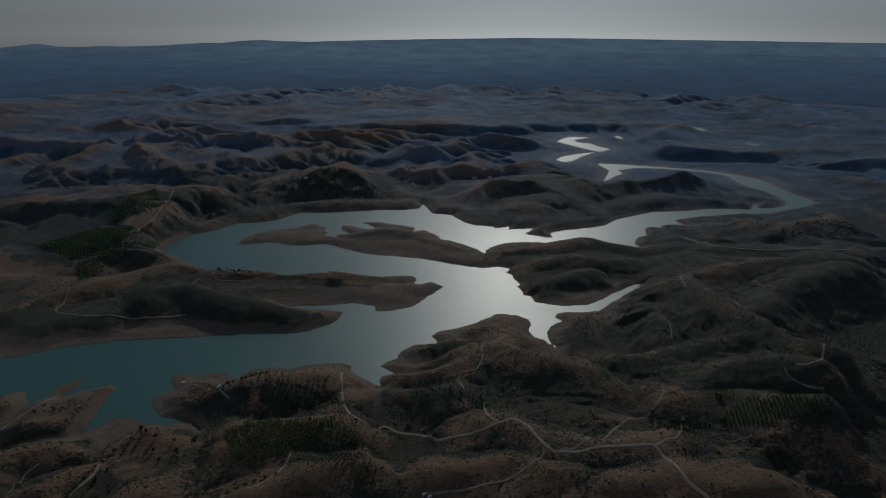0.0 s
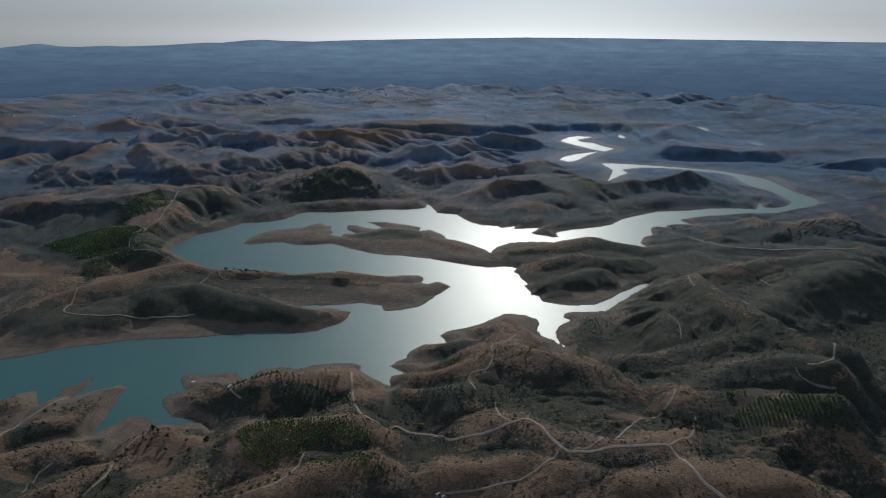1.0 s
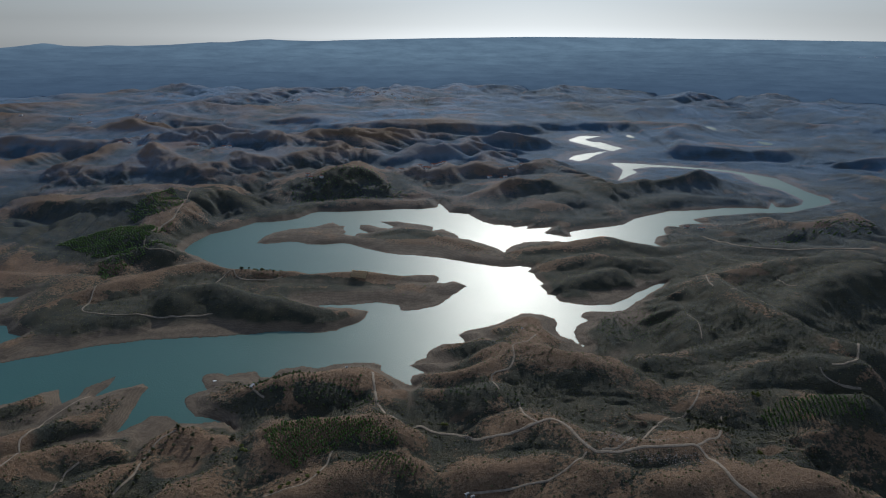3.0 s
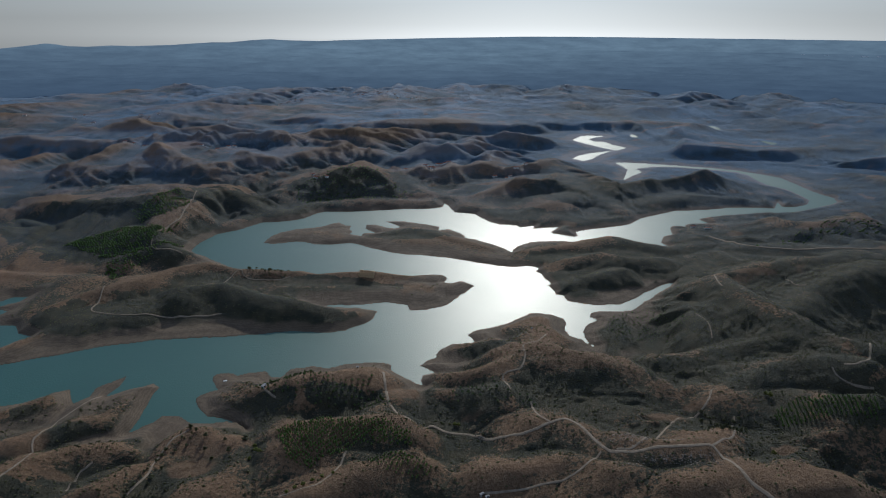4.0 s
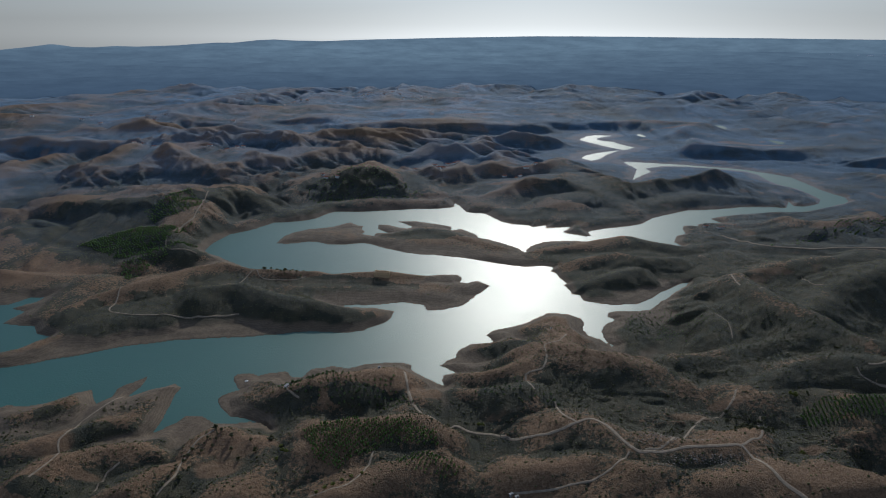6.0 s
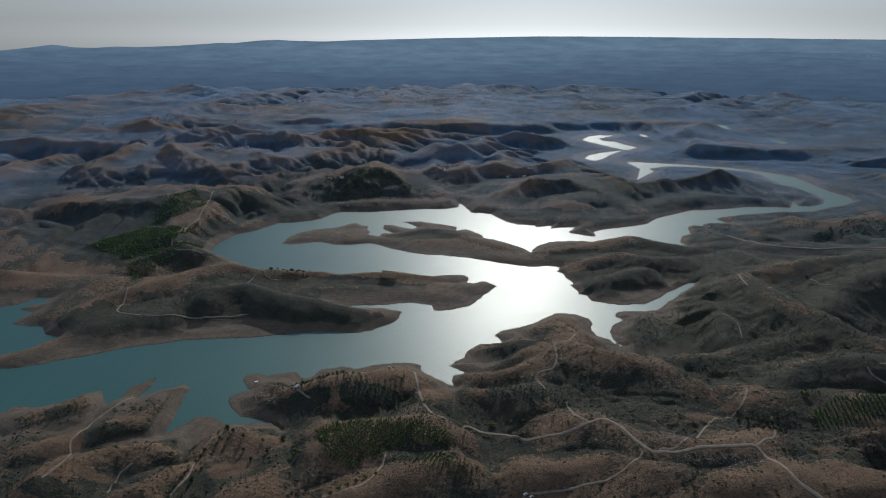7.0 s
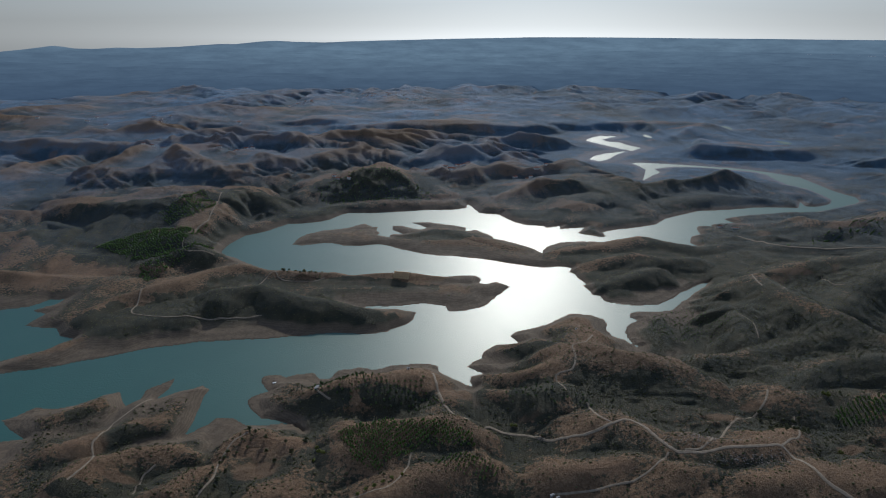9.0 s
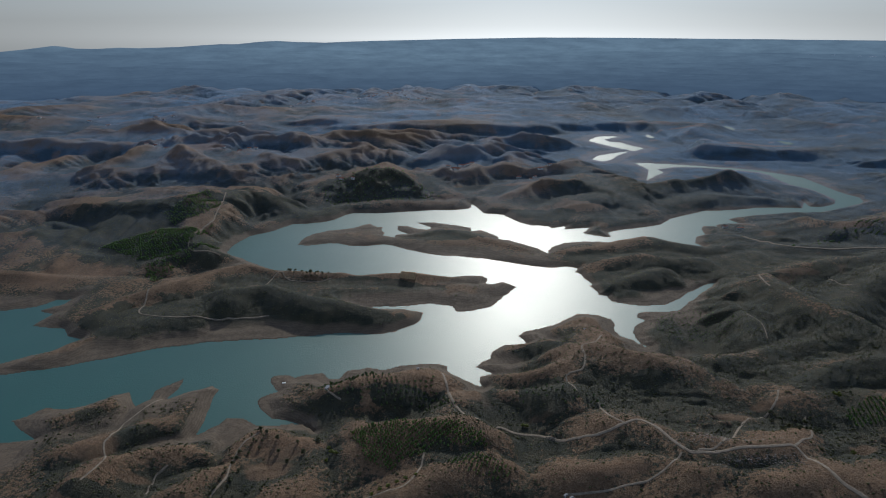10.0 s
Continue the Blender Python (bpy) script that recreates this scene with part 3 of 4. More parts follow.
# dark thickets on the slopes
THICKETS = [(87, 484, 44, 23), (-1, 480, 31, 31), (-6, 582, 43, 16), (191, 645, 69, 75), (278, 606, 44, 40), (274, 488, 61, 21), (192, 528, 32, 21),
    (178, 787, 80, 62), (-257, 1287, 148, 65), (-430, 662, 121, 53), (-204, 670, 62, 30), (-454, 1165, 72, 21), (-398, 698, 85, 39), (-206, 477, 31,
    13), (-133, 481, 37, 18), (-362, 357, 19, 8), (-422, 468, 17, 8), (-367, 439, 26, 11), (32, 396, 25, 8), (142, 896, 69, 26), (433, 752, 55, 47),
    (435, 656, 46, 34), (329, 497, 36, 22), (447, 881, 57, 35), (-115, 1013, 90, 30), (258, 1210, 73, 30), (76, 1140, 90, 37), (-724, 1079, 113, 24),
    (-739, 968, 58, 57), (-229, 788, 55, 19), (485, 1255, 151, 115), (295, 927, 58, 72)]
# woods and plantations, outlines in plan
PLANTED_SLOPE = [(-178, 415), (-160, 420), (-131, 417), (-86, 425), (-67, 414), (-66, 404), (-84, 400), (-106, 397), (-125, 380), (-140, 370), (-160,
    379)]
PLANTED_FOOT = [(-101, 377), (-83, 395), (-63, 392), (-47, 380), (-52, 372), (-81, 369)]
PLANTED_EAST = [(269, 452), (294, 440), (314, 425), (305, 409), (282, 419), (259, 423), (241, 421), (240, 443)]
PINE_SLOPE = [(-227, 503), (-212, 538), (-159, 511), (-147, 502), (-126, 506), (-112, 517), (-87, 473), (-121, 467), (-162, 470), (-209, 488)]
PINE_HOLLOW = [(-43, 498), (5, 507), (16, 477), (45, 480), (43, 462), (12, 462), (-23, 478)]
GULLY_TREES = [(-273, 349), (-270, 371), (-269, 407), (-257, 430), (-247, 423), (-258, 402), (-259, 374), (-262, 355)]
EAST_GROVE = [(184, 456), (202, 453), (215, 435), (206, 408), (177, 398)]
WOODED_RIDGE_ZONE = [(-670, 926), (-633, 938), (-591, 985), (-513, 964), (-500, 1002), (-516, 870), (-577, 867)]
WOODED_FOOT = [(-555, 841), (-516, 870), (-489, 928), (-469, 942), (-500, 848), (-521, 792)]
WOODED_NORTH = [(-620, 1065), (-582, 1175), (-518, 1090), (-536, 1018), (-588, 1018)]
KNOLL_TREES = [(-333, 816), (-333, 879), (-304, 887), (-265, 856), (-265, 805), (-304, 799)]
DARK_SLOPE = [(147, 683), (224, 725), (249, 646), (224, 624), (159, 622)]
BEND_WOODS = [(454, 933), (609, 1013), (751, 1053), (711, 989), (578, 958)]
NORTH_WOODS = [(-384, 1296), (-297, 1381), (-190, 1360), (-108, 1262), (-224, 1217), (-342, 1215)]

# dense scrub on the slopes east and west of the lake: centre and half widths
EAST_THICKETS = [(300, 560, 80, 42), (430, 640, 110, 55), (255, 640, 55, 36), (330, 430, 60, 26), (55, 480, 45, 26), (420, 520, 70, 36), (200, 520, 46, 26), (480, 760, 120, 60)]
WEST_THICKETS = [(-310, 690, 120, 55), (-440, 670, 85, 42), (-210, 740, 75, 36), (-150, 775, 50, 22), (-560, 900, 140, 60), (-700, 1050, 160, 70), (-430, 930, 60, 50), (-380, 1150, 200, 70), (130, 800, 60, 40)]


def ground_sheet():
    """One sheet, finest where the hills are nearest, out to the horizon on all sides."""
    ys = [-4700.0, -3600, -2600, -1800, -1200, -800, -500, -300, -150, -40, 40, 100, 150, 185, 215, 240, 256]
    while ys[-1] < 4120:
        ys.append(ys[-1] + max(1.5, 0.0038 * ys[-1]))
    ys = np.array(ys)
    us = np.linspace(-1, 1, 940)
    out = np.array([0.01, 0.025, 0.05, 0.09, 0.15, 0.25, 0.4, 0.65, 1.0])
    half = 0.80 * np.maximum(ys, 256) + 215
    cols = [(-5000 - (-50 - half)) * o + (-50 - half) for o in out[::-1]] + [-50 + u * half for u in us] + [(5000 - (-50 + half)) * o + (-50 + half) for o in out]
    x = np.stack(cols, 1)
    y = np.repeat(ys[:, None], x.shape[1], 1)
    h, d = terrain(x, y)
    n, k = x.shape
    me = bpy.data.meshes.new("ground")
    co = np.stack([x, y, h], 2).reshape(-1, 3)
    i = np.arange(n * k).reshape(n, k)
    quads = np.stack([i[:-1, :-1], i[:-1, 1:], i[1:, 1:], i[1:, :-1]], 2).reshape(-1, 4)
    me.vertices.add(len(co))
    me.vertices.foreach_set("co", co.ravel())
    me.loops.add(quads.size)
    me.loops.foreach_set("vertex_index", quads.ravel())
    me.polygons.add(len(quads))
    me.polygons.foreach_set("loop_start", np.arange(0, quads.size, 4))
    me.update(calc_edges=True)
    me.polygons.foreach_set("use_smooth", np.ones(len(quads), bool))
    bare = (1 - step(4.5, 7.5, h + 3.0 * soft(x, y, 30, 3) + 2.5 * step(60, 120, x))) * (1 - step(28, 60, d + 12 * soft(x, y, 40, 3)))
    brow = np.clip((h - blurred(h, 14, 20)) / (5 + 0.004 * np.maximum(y, 0)), -1, 1)
    scrub = 0.5 + 0.55 * soft(x + 70, y - 40, 120, 4, 0.6) - 0.3 * brow + 0.3 * step(90, 260, x) * step(420, 520, y) + 0.08 * (1 - step(360, 430, y))
    field = step(0.34, 0.5, soft(x - 800, y + 90, 60, 3)) * 0.5
    ragged = 0.35 * soft(x, y, 12, 3)
    for fx, fy, rx, ry in FIELDS:
        field = np.maximum(field, 0.65 * (1 - step(0.8, 1.15, np.hypot((x - fx) / rx, (y - fy) / ry) + ragged)))
    ragged = 0.6 * soft(x, y, 30, 4, 0.6)
    for fx, fy, rx, ry in THICKETS + EAST_THICKETS + WEST_THICKETS:
        away = np.hypot((x - fx) / rx, (y - fy) / ry) + ragged
        scrub = np.maximum(scrub, 0.95 * (1 - step(0.75, 1.25, away)))
        field = field * step(0.6, 1.1, away)
    # cover of far woods, also the painted haze's weight: grows with distance
    hazy_wood = step(900, 1800, np.hypot(x, y)) * np.clip(0.85 + 0.8 * soft(x, y, 500, 3) - 0.38 * np.maximum(brow, 0) * (1 - 0.6 * step(1800, 3200, y)) - 0.25 * step(300, -500, x) * (1 - step(2000, 3200, y)), 0, 1)
    cover = np.stack([bare, np.clip(scrub, 0, 1), np.clip(field, 0, 1) * (1 - bare), hazy_wood], 2)
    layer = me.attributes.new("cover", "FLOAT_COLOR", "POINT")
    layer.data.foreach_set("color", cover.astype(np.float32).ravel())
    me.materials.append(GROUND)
    return tagged(new("ground", me), "dry brown hills with dark scrub round a drawn-down reservoir", "ground", kind="structure")


def water_sheet():
    me = bpy.data.meshes.new("water")
    me.from_pydata([(-1300, 330, 0), (1000, 330, 0), (1000, 2300, 0), (-1300, 2300, 0)], [], [(0, 1, 2, 3)])
    me.materials.append(WATER)
    return tagged(new("water", me), "teal reservoir water with a bright sun glitter", "water", kind="structure")


# heights fitting the two farthest crests to the camera's view, by bearing, in degrees to the right
LAST_CREST = [(-180, 310), (-60, 300), (-37.6, 233), (-35.5, 249), (-34.4, 259), (-33.3, 272), (-32.4, 283), (-31.7, 276), (-31.0, 265), (-29.6, 261), (-28.0, 269), (-26.4, 265), (-23.8, 273), (-19.4, 281), (-13.7, 295), (-8.8, 314), (-4.8, 324), (0.3, 335), (7.8, 347), (15.1, 347), (21.9, 343), (28.1, 339), (34.3, 336), (38.6, 333), (60, 315), (180, 310)]
NEXT_CREST = [(-180, 285), (-60, 280), (-37.6, 226), (-35.5, 238), (-31.9, 243), (-30.0, 250), (-28.4, 260), (-26.8, 253), (-24.7, 263), (-23.0, 278), (-21.6, 286), (-20.3, 294), (-18.9, 294), (-17.1, 310), (-15.6, 315), (-13.7, 308), (-10.8, 305), (-7.8, 303), (-4.8, 288), (-3.3, 285), (-2.5, 294), (-1.2, 282), (2.8, 268), (10.4, 258), (19.9, 251), (28.3, 255), (34.5, 254), (38.8, 252), (60, 280), (180, 285)]


def distance_ring(radius, top, swing, seed, tone, profile=()):
    """A far range all round, glowing with painted haze."""
    vs, tones, fs, n = [], [], [], 1440
    for k in range(n):
        a = 2 * math.pi * k / n
        sx, sy = math.sin(a), math.cos(a)
        bearing = (math.degrees(a) + 180) % 360 - 180
        if profile:
            top = float(np.interp(bearing, *zip(*profile)))
        crest = top + swing * float(soft(np.array(radius * sx + seed), np.array(radius * sy), 900, 6, 0.55))
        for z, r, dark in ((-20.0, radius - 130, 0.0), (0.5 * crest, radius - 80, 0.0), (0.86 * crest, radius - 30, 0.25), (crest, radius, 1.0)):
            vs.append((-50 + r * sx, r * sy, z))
            # painted haze glow: stronger with height and about straight ahead
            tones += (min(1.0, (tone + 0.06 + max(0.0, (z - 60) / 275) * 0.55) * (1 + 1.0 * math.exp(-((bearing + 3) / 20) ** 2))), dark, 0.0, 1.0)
    for k in range(n):
        j = (k + 1) % n
        for q in range(3):
            fs.append((4 * k + q, 4 * j + q, 4 * j + q + 1, 4 * k + q + 1))
    me = bpy.data.meshes.new("backdrop")
    me.from_pydata(vs, [], fs)
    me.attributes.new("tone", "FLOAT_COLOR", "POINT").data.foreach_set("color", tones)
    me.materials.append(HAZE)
    return tagged(new("backdrop", me), "far blue hill ranges fading into haze", "hills", kind="structure")


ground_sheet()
water_sheet()
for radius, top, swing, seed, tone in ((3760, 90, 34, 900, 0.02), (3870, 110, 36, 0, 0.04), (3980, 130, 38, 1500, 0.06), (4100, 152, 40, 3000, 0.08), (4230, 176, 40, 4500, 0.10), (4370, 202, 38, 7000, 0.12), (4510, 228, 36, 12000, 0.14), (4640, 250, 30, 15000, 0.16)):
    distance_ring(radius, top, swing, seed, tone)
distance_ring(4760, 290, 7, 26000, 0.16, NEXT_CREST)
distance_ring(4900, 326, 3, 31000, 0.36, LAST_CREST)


# ---- helpers for things ----
def part(name, bm, material, parent, label=""):
    me = bpy.data.meshes.new(name)
    bm.to_mesh(me)
    bm.free()
    me.materials.append(material)
    ob = new(name, me)
    ob.parent = parent
    return tagged(ob, label)


def heights(places):
    xs, ys = zip(*places)
    return terrain(np.array(xs, float), np.array(ys, float))[0].tolist()


def box(bm, x0, x1, y0, y1, z0, z1):
    m = Matrix.LocRotScale(((x0 + x1) / 2, (y0 + y1) / 2, (z0 + z1) / 2), None, (x1 - x0, y1 - y0, z1 - z0))
    bmesh.ops.create_cube(bm, size=1.0, matrix=m)


def foliage(name, dark, light, glow):
    """Leaves: grain by clump, some light coming through from behind."""
    m, t, b = nodes_of(name)
    isle = t.nodes.new("ShaderNodeNewGeometry").outputs["Random Per Island"]
    at = t.nodes.new("ShaderNodeTexCoord").outputs["Object"]
    colour = blend(t, isle, dark, light)
    colour = blend(t, ramp(t, noise_node(t, at, 0.05, 4), 0.35, 0.65), colour, blend(t, 0.5, colour, dark))
    t.links.new(colour, b.inputs["Base Color"])
    b.inputs["Roughness"].default_value = 0.75
    b.inputs["Specular IOR Level"].default_value = 0.25
    thin = add(t, "ShaderNodeBsdfTranslucent")
    thin.inputs["Color"].default_value = (*glow, 1.0)
    mix = add(t, "ShaderNodeMixShader", Fac=0.5)
    t.links.new(b.outputs[0], mix.inputs[1])
    t.links.new(thin.outputs[0], mix.inputs[2])
    t.links.new(mix.outputs[0], t.nodes["Material Output"].inputs["Surface"])
    return m


BARK = plain("bark", (0.10, 0.075, 0.055), 0.9, 2.0)
PINE = foliage("pine_needles", (0.055, 0.088, 0.038), (0.120, 0.165, 0.068), (0.24, 0.34, 0.10))
YOUNG = foliage("young_tree_leaves", (0.070, 0.115, 0.040), (0.140, 0.205, 0.070), (0.32, 0.46, 0.13))
SCRUB = foliage("scrub_leaves", (0.058, 0.066, 0.036), (0.14, 0.135, 0.070), (0.22, 0.23, 0.09))
LIME = foliage("yellow_green_leaves", (0.10, 0.12, 0.03), (0.20, 0.21, 0.05), (0.30, 0.32, 0.06))
DIRT = plain("pale_dirt", (0.23, 0.183, 0.13), 0.95, 0.35, 0.3)
ROCK = plain("pale_rock", (0.26, 0.22, 0.18), 0.9, 0.8)
WHITEWASH = plain("whitewash", (0.72, 0.71, 0.68), 0.8, 0.8, 0.08)
TILES = plain("clay_tiles", (0.30, 0.12, 0.07), 0.85, 1.5)
STONE = plain("ochre_stone", (0.44, 0.32, 0.18), 0.9, 0.9, 0.3)
DOORWOOD = plain("weathered_wood", (0.09, 0.06, 0.04), 0.7, 2.0)
GLASS = plain("dark_glass", (0.02, 0.025, 0.03), 0.15, 1.0)
POND = plain("pond_water", (0.05, 0.09, 0.09), 0.25, 0.02)
PLASTIC = foliage("white_plastic_film", (0.70, 0.70, 0.70), (0.85, 0.85, 0.85), (0.95, 0.95, 0.95))
STEEL = plain("grey_roof_sheet", (0.24, 0.24, 0.24), 0.8, 1.2, 0.1)


# ---- roads and tracks ----
def smooth_line(points, gap):
    """A curve through the points, in steps of about the gap."""
    out, n = [], len(points)
    for i in range(n - 1):
        p = [Vector(points[max(0, min(n - 1, i + k))]) for k in (-1, 0, 1, 2)]
        steps = max(2, int((p[2] - p[1]).length / gap))
        for j in range(steps):
            t = j / steps
            out.append(0.5 * (2 * p[1] + (p[2] - p[0]) * t + (2 * p[0] - 5 * p[1] + 4 * p[2] - p[3]) * t * t + (3 * p[1] - p[0] - 3 * p[2] + p[3]) * t ** 3))
    out.append(Vector(points[-1]))
    return out


def dirt_road(name, width, points):
    line = smooth_line(points, 1.6 if points[0][1] < 700 else 4.0)
    n = len(line)
    sides = []
    for i in range(n):
        along = (line[min(n - 1, i + 1)] - line[max(0, i - 1)]).normalized()
        sides.append(Vector((along.y, -along.x)))
    rng = random.Random(len(points))
    offsets = (-0.58, -0.5, -0.2, 0.2, 0.5, 0.58)
    wide = [width * (1 + 0.10 * rng.uniform(-1, 1)) for _ in line]
    xs = np.array([[line[i].x + sides[i].x * o * wide[i] for o in offsets] for i in range(n)])
    ys = np.array([[line[i].y + sides[i].y * o * wide[i] for o in offsets] for i in range(n)])
    hs = terrain(xs, ys)[0]
    lift = 0.12 if points[0][1] < 700 else 0.55
    rise = np.array([-0.5, lift, lift - 0.06, lift - 0.06, lift, -0.5])
    top = np.maximum(hs, hs[:, 2:4].mean(1, keepdims=True) - 0.5) + rise
    vs = np.stack([xs, ys, top], 2).reshape(-1, 3)
    k = len(offsets)
    fs = [(i * k + j, (i + 1) * k + j, (i + 1) * k + j + 1, i * k + j + 1) for i in range(n - 1) for j in range(k - 1)]
    me = bpy.data.meshes.new("road")
    me.from_pydata(vs.tolist(), [], fs)
    me.materials.append(DIRT)
    for p in me.polygons:
        p.use_smooth = True
    kind = "unpaved pale dirt road along the hillside" if width > 3.5 else "narrow pale dirt track over dry hills"
    return tagged(new("road", me), kind, "road", kind="structure")


for track, (track_width, track_points) in TRACKS.items():
    dirt_road(track, track_width, track_points)


# ---- plants ----
def ball(level):
    bm = bmesh.new()
    bmesh.ops.create_icosphere(bm, subdivisions=level, radius=1.0)
    co, tri = np.array([v.co[:] for v in bm.verts]), np.array([[v.index for v in f.verts] for f in bm.faces])
    bm.free()
    return co, tri


BALLS = {1: ball(1), 2: ball(2)}


def clumps(spots, rng, level=1):
    """Leafy clumps with broken outlines: (x, y, z, radius, squash) each. Returns corners and triangles."""
    cos, tris, start = [], [], 0
    co, tri = BALLS[level]
    for x, y, z, r, q in spots:
        c = co * (1 + rng.uniform(-0.28, 0.28, (len(co), 1))) * r
        c[:, 2] *= q
        cos.append(c + (x, y, z))
        tris.append(tri + start)
        start += len(co)
    return np.concatenate(cos), np.concatenate(tris)


def fill(name, templates, spots, material, label, category):
    """Many plants of one kind in one mesh. spots: x, y, size."""
    xs, ys, sizes = (np.array(a) for a in zip(*spots))
    zs = terrain(xs, ys)[0]
    rng = np.random.RandomState(len(xs))
    cos, tris, start = [], [], 0
    pick = rng.randint(0, len(templates), len(xs))
    turns = rng.uniform(0, 6.283, len(xs))
    for k, (co, tri) in enumerate(templates):
        i = np.nonzero(pick == k)[0]
        if not len(i):
            continue
        c, s = np.cos(turns[i])[:, None], np.sin(turns[i])[:, None]
        size = sizes[i][:, None]
        px, py, pz = (c * co[:, 0] - s * co[:, 1]) * size + xs[i][:, None], (s * co[:, 0] + c * co[:, 1]) * size + ys[i][:, None], co[:, 2] * size + zs[i][:, None] - 0.15
        cos.append(np.stack([px, py, pz], 2).reshape(-1, 3))
        tris.append((tri[None] + (np.arange(len(i)) * len(co))[:, None, None]).reshape(-1, 3) + start)
        start += len(i) * len(co)
    co, tri = np.concatenate(cos), np.concatenate(tris)
    me = bpy.data.meshes.new(name)
    me.vertices.add(len(co))
    me.vertices.foreach_set("co", co.ravel())
    me.loops.add(tri.size)
    me.loops.foreach_set("vertex_index", tri.ravel())
    me.polygons.add(len(tri))
    me.polygons.foreach_set("loop_start", np.arange(0, tri.size, 3))
    me.update(calc_edges=True)
    me.materials.append(material)
    return tagged(new(name, me), label, category, kind="stuff")


def inside(outline, x, y):
    hit = False
    for (ax, ay), (bx, by) in zip(outline, outline[1:] + outline[:1]):
        if (ay > y) != (by > y) and x < ax + (y - ay) * (bx - ax) / (by - ay):
            hit = not hit
    return hit


def rows_in(outline, gap, row, lean, rng, keep=0.9, size=(0.8, 1.2)):
    """Planted rows inside an outline."""
    cx, cy = sum(p[0] for p in outline) / len(outline), sum(p[1] for p in outline) / len(outline)
    reach = max(math.hypot(p[0] - cx, p[1] - cy) for p in outline)
    c, s, out = math.cos(lean), math.sin(lean), []
    for i in range(int(-reach / gap), int(reach / gap) + 1):
        for j in range(int(-reach / row), int(reach / row) + 1):
            u, v = i * gap + rng.uniform(-0.3, 0.3) * gap, j * row + rng.uniform(-0.12, 0.12) * row
            x, y = cx + c * u - s * v, cy + s * u + c * v
            if rng.random() < keep and inside(outline, x, y):
                out.append((x, y, rng.uniform(*size)))
    return out


def tree_spots(rng, layers, spread):
    spots = []
    for z, reach, number, radius in layers:
        for _ in range(number):
            a, r = rng.uniform(0, 6.283), reach * math.sqrt(rng.uniform(0.05, 1)) * spread
            spots.append((r * math.cos(a), r * math.sin(a), z + rng.uniform(-0.2, 0.2), radius * rng.uniform(0.75, 1.2), rng.uniform(0.7, 1.0)))
    return spots


shape_rng = np.random.RandomState(3)
SMALL_TREES = [clumps([(0, 0, 1.1, 0.75, 1.0), (0.3, 0.2, 1.7, 0.6, 1.0), (-0.3, -0.1, 1.6, 0.6, 0.9), (0.0, -0.1, 2.3, 0.5, 1.1)], shape_rng) for _ in range(5)]
SHRUBS = [clumps([(0, 0, 0.35, 0.7, 0.75), (0.55, 0.15, 0.25, 0.5, 0.7)], shape_rng) for _ in range(6)]
WOODS = [clumps([(0, 0, 1.5, 1.3, 1.0), (0.8, 0.5, 1.2, 1.0, 0.9), (-0.7, 0.4, 1.3, 1.0, 1.0)], shape_rng) for _ in range(5)]
rng = random.Random(5)

planted = rows_in(PLANTED_SLOPE, 2.4, 3.2, 0.9, rng, 0.9, (0.75, 1.25))
planted += rows_in(PLANTED_FOOT, 2.6, 3.4, 1.2, rng, 0.8, (0.6, 1.0))
fill("young_trees", SMALL_TREES, planted, YOUNG, "green young trees planted in rows on a hillside", "trees")
fill("east_plantation", SMALL_TREES, rows_in(PLANTED_EAST, 2.2, 3.2, 1.35, rng, 0.9, (0.7, 1.1)), YOUNG, "rows of green young trees on a slope", "trees")
woods = []
for zone, gap, keep in ((WOODED_RIDGE_ZONE, 3.6, 0.8), (WOODED_FOOT, 4.0, 0.7), (WOODED_NORTH, 4.5, 0.8)):
    woods += rows_in(zone, gap, gap * 1.25, 0.7, rng, keep, (0.7, 1.2))
fill("planted_woods", WOODS, woods, YOUNG, "green planted trees in rows on far ridges", "trees")
woods = []
for zone, gap, keep in ((BEND_WOODS, 7.0, 0.6), (NORTH_WOODS, 7.0, 0.55)):
    woods += rows_in(zone, gap, gap * 1.2, 0.7, rng, keep, (0.6, 1.3))
woods += rows_in(DARK_SLOPE, 4.0, 4.6, 0.7, rng, 0.45, (0.3, 0.7))
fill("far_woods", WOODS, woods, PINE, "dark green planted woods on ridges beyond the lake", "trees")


def scatter(count, low, high, spread, size, seed):
    """Scrub over the hills: thick in patches, none on the bare shore, the fields or the roads."""
    r = np.random.RandomState(seed)
    y = low + (high - low) * r.uniform(0, 1, count) ** 1.3
    x = -50 + (0.80 * y + 215) * spread * r.uniform(-1, 1, count)
    h, d = terrain(x, y)
    thick = 0.5 + 0.9 * soft(x + 70, y - 40, 120, 4, 0.6) + 0.5 * soft(x, y, 25, 2)
    keep = (d > 10) & (h > 4.5 + 2 * soft(x, y, 30, 2)) & (r.uniform(0, 1, count) < thick)
    for fx, fy, rx, ry in FIELDS:
        keep &= np.hypot((x - fx) / rx, (y - fy) / ry) > r.uniform(0.85, 1.6, count)
    for width, points in TRACKS.values():
        for (ax, ay), (bx, by) in zip(points, points[1:]):
            dx, dy = bx - ax, by - ay
            s = np.clip(((x - ax) * dx + (y - ay) * dy) / (dx * dx + dy * dy + 1e-9), 0, 1)
            keep &= np.hypot(x - ax - s * dx, y - ay - s * dy) > width * 0.5 + 1.3
    k = np.nonzero(keep)[0]
    sizes = size[0] + (size[1] - size[0]) * r.uniform(0, 1, count) ** 2.5
    return list(zip(x[k], y[k], sizes[k]))


